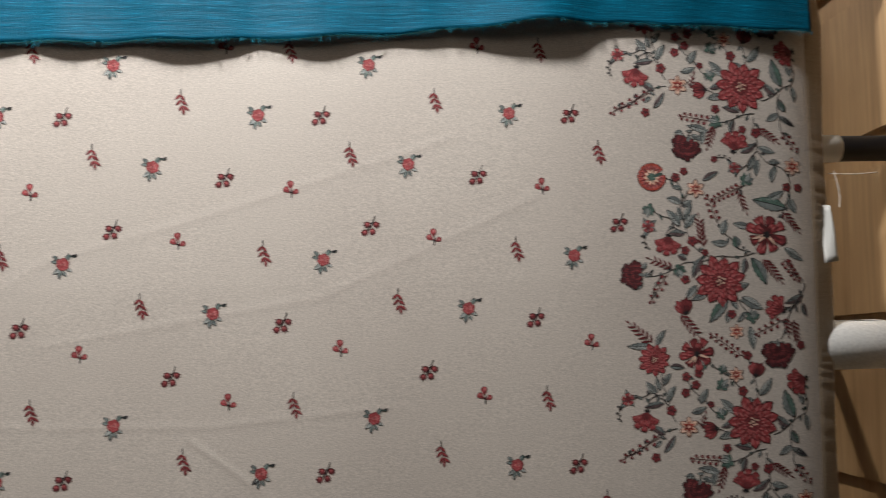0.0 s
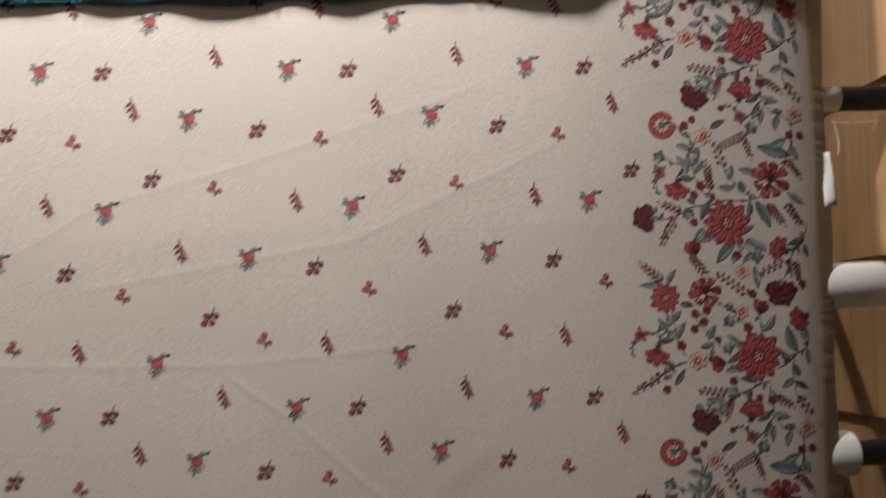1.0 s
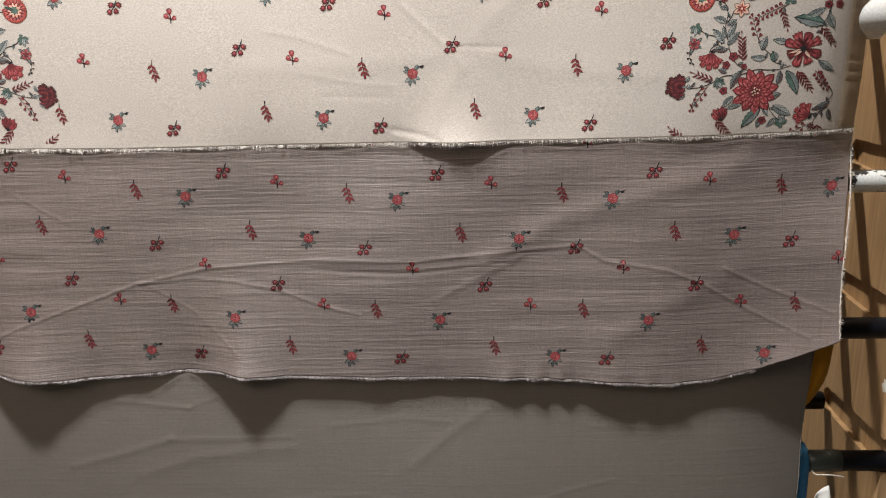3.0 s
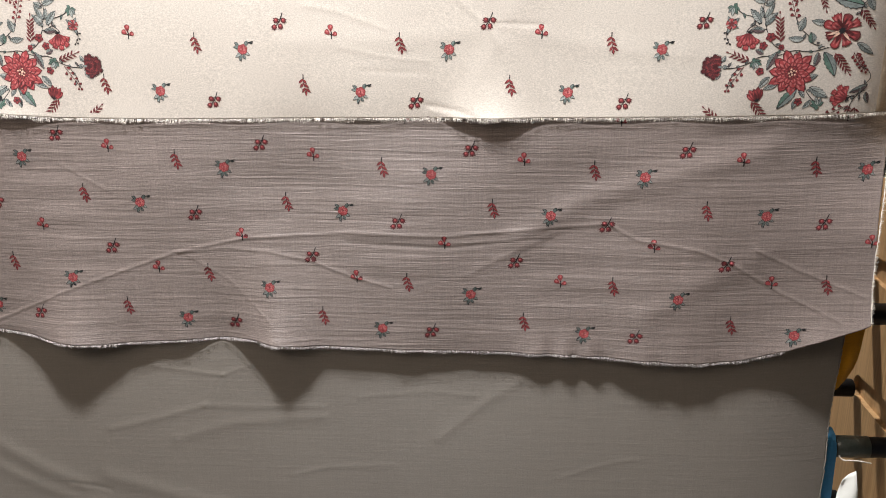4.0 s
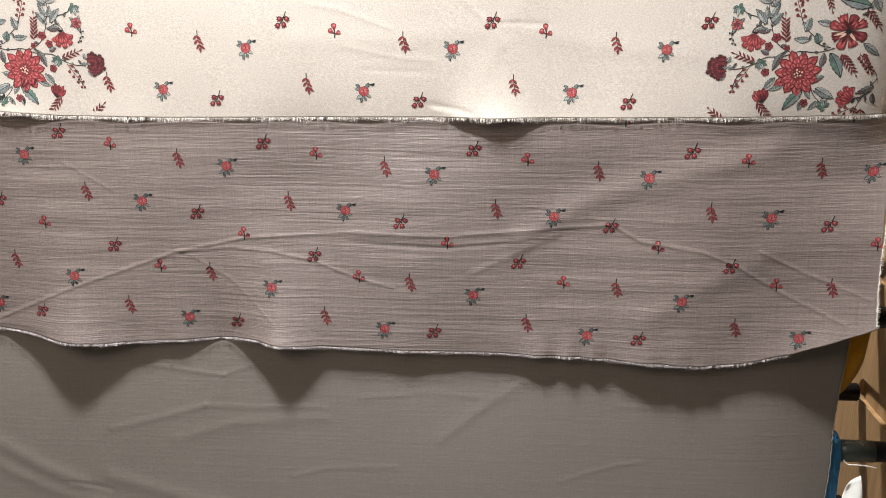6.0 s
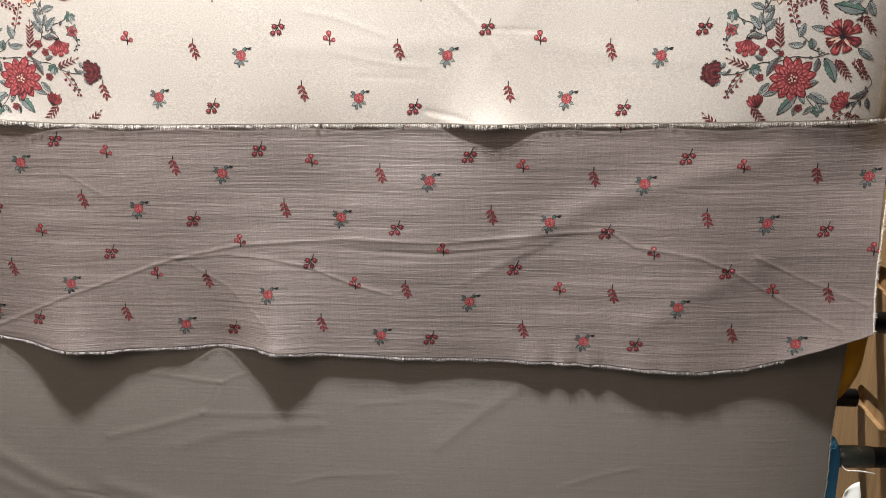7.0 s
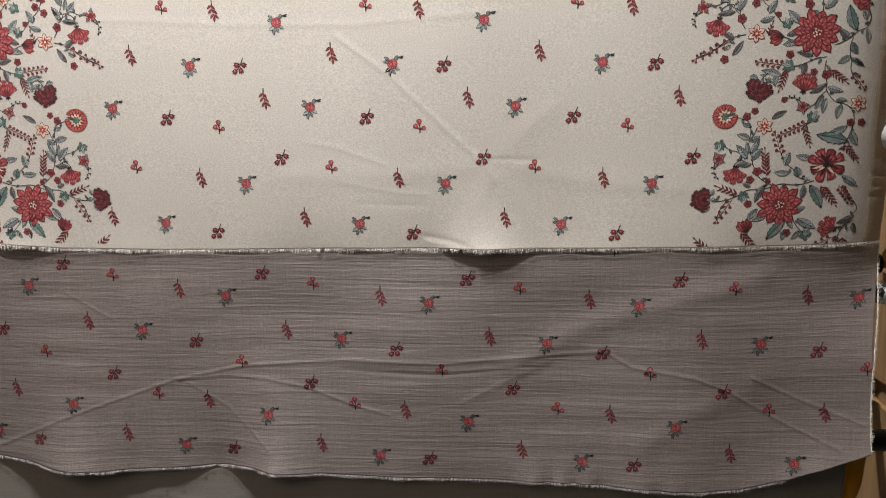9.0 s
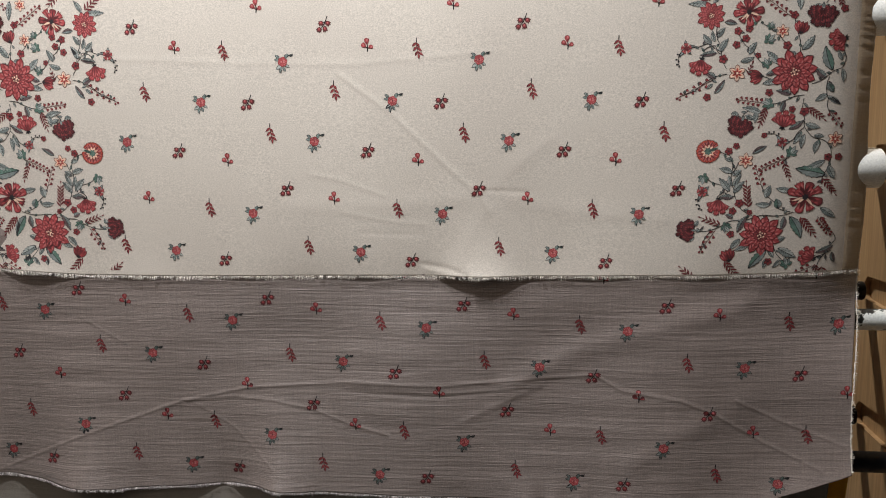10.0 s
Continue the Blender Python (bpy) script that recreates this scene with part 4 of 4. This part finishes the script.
    b.star(-35, -137, 18)
    b.star(76, -213, 17)
    b.dot(-34, 2, 8)
    b.dot(10, -32, 8)
    b.dot(-26, -287, 9)
    b.dot(-33, -296, 8)
    b.dot(-36, -90, 8)
    b.dot(-24, -87, 8)
    b.dot(-27, -98, 8)
    b.dot(-37, -105, 8)
    b.dot(24, -72, 8)
    b.dot(18, -106, 9)
    b.dot(-13, -117, 6)
    b.dot(-51, -121, 9)
    b.dot(-67, -164, 8)
    b.dot(1, -159, 8)
    b.dot(27, -178, 7)
    b.dot(40, -181, 9)
    b.rosebud(18, -216, 5.0, 130)
    b.dot(-32, -220, 7)
    b.dot(-40, -226, 8)
    b.dot(69, -234, 8)
    b.dot(81, -234, 8)
    b.rosebud(-68, -273, 5.4, 250)
    b.rosebud(-92, -109, 5.4, 230)
    b.dot(77, -64, 8)
    b.dot(-2, -208, 6)
    b.dot(-14, -298, 6)


CELL_X, CELL_Z = 0.232, 0.3255
ROSES = ((0.0, 0.148), (0.132, 0.101), (0.044, 0.003), (0.174, 0.282), (0.079, 0.235))
SPRAYS = ((0.178, 0.154), (0.068, 0.108), (0.204, 0.016), (0.105, 0.294), (0.026, 0.244))
BERRIES = ((0.143, 0.224), (0.043, 0.178), (0.194, 0.091), (0.094, 0.045), (-0.001, 0.281))
BUDS = ((0.203, 0.214), (0.101, 0.168), (0.014, 0.068), (0.145, 0.022))


def scatter(parent, lie, x0, x1, z0, z1, base_x, base_z, wide, tall, limits=None, slack=None, low=None, inks=INK, back=lambda x, z: curl(x), reach_in=False):
    """The ground's repeat of four small motifs over a cloth."""
    for places, draw in ((ROSES, Ornament.rose), (SPRAYS, Ornament.leafspray), (BERRIES, Ornament.berries), (BUDS, Ornament.buds)):
        for i in range(-5, 6):
            for j in range(-3, 5):
                for u, v in places:
                    x, z = base_x + (u + i * CELL_X) * wide, base_z + (v + j * CELL_Z) * tall
                    z = z + slack(x) if slack else z
                    if x0 < x < x1 + (0.024 if reach_in and draw is Ornament.berries else 0) and z0 < z < z1 and (low is None or z > float(low(x * (1 + curl(x)))) + 0.009):
                        draw(Ornament(x, z, lie, parent, wide, tall, limits=limits, inks=inks, back=back))


# ---- the hanging cloths ----
EDGE_RIGHT = 0.508


def printed_cloth():
    t = thing("hanging_fabric", "champagne satin fabric printed with red sprigs and floral borders", "fabric", (0, 0, 0), "fabrics on the rack")
    c = sheet("cloth", lie_printed, low_printed, -0.606, EDGE_RIGHT, 1.790, CREAM, t, 0.0020, 0.003)
    sheet("selvage_band", lambda x, z: lie_printed(x, z) + 0.0004 - 0.0011 * np.clip((x - 0.482) / 0.006, 0, 1), low_printed, 0.482, EDGE_RIGHT + 0.0004, 1.74, TAN, t, 0.0022, 0.003)
    bolt(t, 1.778, 0.088, 0.050, -0.60, EDGE_RIGHT - 0.010, CREAM)
    xs = np.linspace(-0.606, EDGE_RIGHT, 160)
    fringe("frayed_edge", list(zip(xs, low_printed(xs))), lie_printed, RAW, t, 0.0040, 3000, seed=4)
    zs = np.linspace(1.078, 1.69, 420)
    selvage("selvage_cord", [(EDGE_RIGHT + 0.003 * math.sin(z * 23) - 0.0002, z) for z in zs], lie_printed, CREAM, t, 0.0004, 5)
    scatter(c, lie_printed, -0.415, 0.272, 1.082, 1.76, 0.0, 1.0, 1.0, 1.0, (-0.6, EDGE_RIGHT, 1.0745, 1.8), reach_in=True)
    limits = (-0.606, EDGE_RIGHT - 0.004, 1.0755, 1.79)
    for k in range(-1, 3):
        for mirrored in (False, True):
            b = Ornament(-0.493 if mirrored else 0.371, 1.122 + k * CELL_Z, lie_printed, c, mirrored=mirrored, limits=limits)
            border_drawing(b)
            b.finish()
    return t


SIDE = 0.509


def lean_mauve(z):
    """The free side hangs further in towards its lower end."""
    return -0.012 * (1 - ease((z - 0.90) / 0.15))


def slack_mauve(x):
    """How far the weave runs askew and sags from side to side."""
    return -0.018 * (x + 0.0212) - 0.004 + 0.040 * (x + 0.07) ** 2


def mauve_cloth():
    t = thing("hanging_fabric", "mauve-grey slub fabric printed with small red sprigs", "fabric", (0, 0, 0), "fabrics on the rack")
    c = sheet("cloth", lie_mauve, low_mauve, -0.655, SIDE, 1.200, MAUVE, t, 0.0016, 0.0, lean_mauve)
    bolt(t, 1.197, 0.105, 0.046, -0.65, 0.490, MAUVE)
    xs = np.linspace(-0.655, 0.40, 200)
    fringe("frayed_edge", list(zip(xs, low_mauve(xs))), lie_mauve, PALE_YARN, t, 0.0027, 2800, seed=7)
    zs = np.linspace(0.83, 1.10, 60)
    fringe("frayed_side", [(SIDE + float(lean_mauve(z)) - 0.0005, z) for z in zs], lie_mauve, RAW, t, 0.0028, 420, (1, 0), seed=9)
    selvage("selvage_cord", [(SIDE + float(lean_mauve(z)), z) for z in np.linspace(0.832, 1.12, 230)], lie_mauve, RAW, t, 0.0006, 6)
    scatter(c, lie_mauve, -0.65, SIDE + 0.003, 0.785, 1.15, -0.0212, 0.861, 1.053, 1.01, (-0.655, SIDE, 0.775, 1.2), slack_mauve, low_mauve, DULL, curl_mauve)
    return t


def taupe_cloth():
    t = thing("hanging_fabric", "plain taupe slub fabric, softly creased", "fabric", (0, 0, 0), "fabrics on the rack")
    sheet("cloth", lie_taupe, lambda x: np.full(np.shape(x), 0.30), -0.70, 0.477, 1.007, TAUPE, t, 0.0022, 0.003, lambda z: 0.007 * ease((z - 0.66) / 0.12))
    bolt(t, 1.007, 0.092, 0.030, -0.69, 0.468, TAUPE)
    selvage("selvage_cord", [(0.477 + 0.003 * math.sin(z * 23) + 0.007 * float(ease((z - 0.66) / 0.12)), z) for z in np.linspace(0.31, 0.84, 240)], lie_taupe, TAUPE, t, 0.0007, 8)
    return t


def teal_cloth():
    t = thing("hanging_fabric", "teal slub fabric with a frayed lower edge", "fabric", (0, 0, 0), "fabrics on the rack")
    sheet("cloth", lie_teal, low_teal, -0.64, 0.484, 1.975, TEAL, t, 0.004)
    bolt(t, 1.971, 0.085, 0.058, -0.63, 0.47, TEAL)
    xs = np.linspace(-0.64, 0.484, 120)
    fringe("frayed_edge", list(zip(xs, low_teal(xs))), lie_teal, TEAL_YARN, t, 0.0045, 1300, seed=11)
    return t


def folded_cloth(name, label, mat, x0, x1, y, z0, z1, r, seed, taper):
    """A narrow end of cloth hung double over a bar."""
    t = thing(name, label, "fabric", (0, 0, 0), "fabrics on the rack")
    bm, rows, rng = bmesh.new(), [], random.Random(seed)
    path = [(-r * (1.0 + 0.06 * math.sin(k * 0.4)), z0 + (z1 - z0) * k / 8) for k in range(9)]
    path += [(-r * math.cos(a), z1 + r * math.sin(a)) for a in (0.5, 1.0, 1.57, 2.1, 2.7)] + [(r, z1), (r * 0.9, z1 - (z1 - z0) * 0.6)]
    for i, (dy, z) in enumerate(path):
        drop = max(0.0, (z1 - z) / (z1 - z0))
        end = x1 - taper * drop**3.2 + rng.uniform(-0.0006, 0.0006)
        rows.append([bm.verts.new((x0 + (end - x0) * k / 24, y + dy + 0.002 * math.sin(k * 1.1 + z * 40) * drop, z)) for k in range(25)])
    for a, b in zip(rows, rows[1:]):
        for k in range(24):
            bm.faces.new((a[k], a[k + 1], b[k + 1], b[k]))
    ob = part("cloth", bm, mat, t, smooth=True)
    sol = ob.modifiers.new("thickness", "SOLIDIFY")
    sol.thickness, sol.offset = 0.004, 0.0
    return t


# ---- the rack ----
BAR_R = 0.0135
SLOTS = (1.9570, 1.7640, 1.5715, 1.3705, 1.1835, 0.9935, 0.8050, 0.6180, 0.4270, 0.2360)
BOARD_X, BOARD_T = 0.597, 0.008


def board_front(z):
    return 0.023 + 0.048 * (1.62 - z)


def rack_side(x0, x1):
    """Upright board with open slots cut in from its front edge."""
    t = thing("rack_side_board", "upright pine board with bar slots cut into its edge", "rack", (0, 0, 0), "rack side boards")
    outline = [(board_front(0.0), 0.0)]
    for z in SLOTS[::-1]:
        f, hi, mouth = board_front(z), z + 0.034, z + 0.046
        outline += [(f, z - 0.003), (f + 0.004, z), (0.262, z), (0.272, z + 0.006), (0.274, z + 0.016), (0.270, z + 0.027), (0.262, hi), (f + 0.004, mouth), (f, mouth + 0.004)]
    outline += [(board_front(2.12), 2.12), (0.46, 2.12), (0.46, 0.0)]
    bm = bmesh.new()
    near = [bm.verts.new((x0, y, z)) for y, z in outline]
    far = [bm.verts.new((x1, y, z)) for y, z in outline]
    n = len(outline)
    bm.faces.new(near)
    bm.faces.new(far[::-1])
    for k in range(n):
        bm.faces.new((near[k], far[k], far[(k + 1) % n], near[(k + 1) % n]))
    part("slotted_board", bm, PINE, t)
    side = 1 if x0 > 0 else -1
    b0, b1 = (x1, x1 + 0.006) if side > 0 else (x0 - 0.006, x0)
    bm = bmesh.new()
    corners = [(board_front(0.0), 0.0), (board_front(2.12), 2.12), (0.46, 2.12), (0.46, 0.0)]
    near = [bm.verts.new((b0, y, z)) for y, z in corners]
    far = [bm.verts.new((b1, y, z)) for y, z in corners]
    bm.faces.new(near)
    bm.faces.new(far[::-1])
    for k in range(4):
        bm.faces.new((near[k], far[k], far[(k + 1) % 4], near[(k + 1) % 4]))
    part("backing_board", bm, PINE, t)
    return t


def rack_bar(z, y, mat, label, tape=None, end=0.604):
    """A tube lying in the slots of both boards."""
    t = thing("rack_bar", label, "bar", (0, y, z + BAR_R), "bars of the rack")
    part("pipe", tube([(-0.706, 0.010), (-0.706, BAR_R - 0.0008), (-0.705, BAR_R), (end - 0.001, BAR_R), (end, BAR_R - 0.0008), (end, 0.010)]), mat, t, smooth=True)
    if tape:
        x0, x1, tmat, grow, name = tape
        part(name, tube([(x0, BAR_R), (x0, BAR_R + grow), ((x0 + x1) / 2, BAR_R + grow * 1.15), (x1, BAR_R + grow), (x1, BAR_R)]), tmat, t, smooth=True)
    return t


def card_tube(z, y, x0, x1, radius, label):
    """Cardboard core of a bolt, slid over its bar: hollow, with a wall and a slit at its end."""
    t = thing("card_tube", label, "tube", (0, y, z), "card tubes on the bars")
    bm = tube([(x0, radius - 0.003), (x0, radius), (x1 - 0.0006, radius), (x1, radius - 0.0006), (x1, radius - 0.003), (x1 - 0.03, radius - 0.003)], 40)
    part("wall", bm, CARD, t, smooth=True)
    bm = bmesh.new()
    for k in range(9):
        a = 1.75 + 0.05 * k
        for x in (x0, x1 - 0.004):
            bm.verts.new((x, -(radius + 0.0009) * math.cos(a - 0.3), (radius + 0.0009) * math.sin(a - 0.3)))
    bm.verts.ensure_lookup_table()
    for k in range(8):
        bm.faces.new([bm.verts[i] for i in (2 * k, 2 * k + 1, 2 * k + 3, 2 * k + 2)])
    part("paper_wrap_edge", bm, PAPER, t, "lifted edge of the white paper wrap")
    return t


# ---- room that closes the place ----
def slab(name, x0, x1, y0, y1, z0, z1, mat, label, category):
    bm = box(bmesh.new(), x0, x1, y0, y1, z0, z1)
    ob = part(name, bm, mat, None)
    return tagged(ob, label, category, kind="structure")


slab("floor", -3.1, 3.1, -3.1, 3.1, -0.1, 0.0, FLOOR, "plain grey concrete floor of the shop", "floor")
slab("ceiling", -3.1, 3.1, -3.1, 3.1, 3.0, 3.1, CEIL, "plain off-white painted ceiling", "ceiling")
slab("wall_north", -3.1, 3.1, 3.0, 3.1, 0.0, 3.0, WALL, "plain grey wall behind the rack", "wall")
slab("wall_south", -3.1, 3.1, -3.1, -3.0, 0.0, 3.0, WALL, "plain grey wall facing the rack", "wall")
slab("wall_west", -3.1, -3.0, -3.0, 3.0, 0.0, 3.0, WALL, "plain grey side wall", "wall")
# unseen wall; darkness of the gap past the right board is put into its colour
slab("wall_east", 3.0, 3.1, -3.0, 3.0, 0.0, 3.0, DARK_GAP_WALL, "plain side wall, near black to darken the gap beside the rack", "wall")

rack_side(BOARD_X, BOARD_X + BOARD_T)
rack_side(-0.70 - BOARD_T, -0.70)

front_bars = (
    (BLACK, "black painted steel bar carrying the teal bolt", None),
    (BLACK, "black painted steel bar carrying the champagne bolt", None),
    (BLACK, "black painted bar with a white taped end", (0.40, 0.532, PAPER, 0.0008, "white_tape")),
    (BLACK, "black painted bar inside a white card tube", (0.576, 0.5955, TAPE, 0.0030, "plastic_wrap")),
    (BLACK, "black painted bar inside a short white card tube", None),
    (MOTTLED, "white painted bar with black chipped patches", None),
    (BLACK, "black painted steel bar", None),
    (BLACK, "black bar bound with dark grey tape", (0.49, 0.545, TAPE, 0.0008, "tape")),
    (BLACK, "black painted steel bar", None),
    (BLACK, "black painted steel bar", None),
)
for z, (mat, label, tape) in zip(SLOTS, front_bars):
    rack_bar(z, 0.080, mat, label, tape)
for z in SLOTS[3:9]:
    rack_bar(z, 0.2585, BLACK, "black painted bar at the back of its slot", end=0.590)

card_tube(SLOTS[3] + BAR_R - 0.0045, 0.080, 0.30, 0.574, 0.0250, "white card tube projecting from behind the fabric")
card_tube(SLOTS[4] + BAR_R, 0.080, 0.30, 0.530, 0.0240, "white card tube with a slit end")

printed_cloth()
mauve_cloth()
taupe_cloth()
teal_cloth()
folded_cloth("folded_fabric", "mustard yellow cotton folded over a bar", MUSTARD, 0.10, 0.512, 0.084, 0.712, 0.820, 0.021, 3, 0.036)
folded_cloth("folded_fabric", "bright blue cotton hung over a bar", BLUE, 0.10, 0.498, 0.082, 0.36, 0.634, 0.021, 4, 0.006)


# ---- small things ----
def paper_tag(points, thick, label, creased):
    """A small paper sheet, slightly curled."""
    bm, rows = bmesh.new(), []
    (x0, z0), (x1, z1), (x2, z2), (x3, z3), y = points
    for i in range(9):
        f = i / 8
        a, b = (x0 + (x3 - x0) * f, z0 + (z3 - z0) * f), (x1 + (x2 - x1) * f, z1 + (z2 - z1) * f)
        rows.append([bm.verts.new((a[0] + (b[0] - a[0]) * k / 6, y + creased * math.sin(f * 4 + k * 0.5) * 0.5 - creased * f * f, a[1] + (b[1] - a[1]) * k / 6)) for k in range(7)])
    for a, b in zip(rows, rows[1:]):
        for k in range(6):
            bm.faces.new((a[k], a[k + 1], b[k + 1], b[k]))
    ob = part("paper_tag", bm, PAPER, None, smooth=True)
    sol = ob.modifiers.new("thickness", "SOLIDIFY")
    sol.thickness = thick
    return tagged(ob, label, "tag")


paper_tag(((0.500, 1.523), (0.508, 1.523), (0.513, 1.466), (0.498, 1.464), 0.054), 0.0004, "white paper strip hanging beside the fabric edge", 0.003)
paper_tag(((0.509, 0.596), (0.525, 0.609), (0.531, 0.560), (0.500, 0.545), 0.056), 0.0004, "crumpled white paper tag under the lowest bar", 0.006)
tagged(string("thread", [(0.515, 0.066, 1.557), (0.535, 0.064, 1.5555), (0.556, 0.068, 1.557), (0.571, 0.074, 1.559)], 0.0006, RAW), "loose white thread under the bar", "thread")
tagged(string("thread", [(0.520, 0.066, 1.560), (0.523, 0.066, 1.548), (0.526, 0.066, 1.532), (0.524, 0.066, 1.522)], 0.0006, RAW), "white thread holding a paper strip", "thread")
tagged(string("thread", [(0.590, 0.078, 1.362), (0.594, 0.060, 1.345), (0.5915, 0.062, 1.330), (0.584, 0.068, 1.318)], 0.0008, RAW), "curled white thread at the tube end", "thread")
tagged(string("thread", [(0.503, 0.062, 0.628), (0.505, 0.060, 0.622), (0.518, 0.058, 0.6235), (0.532, 0.060, 0.6215), (0.546, 0.064, 0.6165)], 0.0009, RAW), "white thread tied below the taped bar", "thread")


def paint_chip(y, z, size, seed):
    """A thin splash of white filler on the board."""
    rng, bm = random.Random(seed), bmesh.new()
    ring = [(y + size * rng.uniform(0.55, 1.1) * math.cos(a), z + size * 1.2 * rng.uniform(0.6, 1.1) * math.sin(a)) for a in np.linspace(0, math.tau, 15)[:-1]]
    mid = bm.verts.new((BOARD_X - 0.0018, y, z))
    rim = [bm.verts.new((BOARD_X - 0.0002, a, b)) for a, b in ring]
    for k in range(14):
        bm.faces.new((mid, rim[k], rim[(k + 1) % 14]))
    ob = part("filler_patch", bm, PAPER, None, smooth=True)
    return tagged(ob, "rough white filler patch on the pine board", "filler patch")


paint_chip(0.090, 0.733, 0.010, 2)
paint_chip(0.060, 1.455, 0.004, 5)
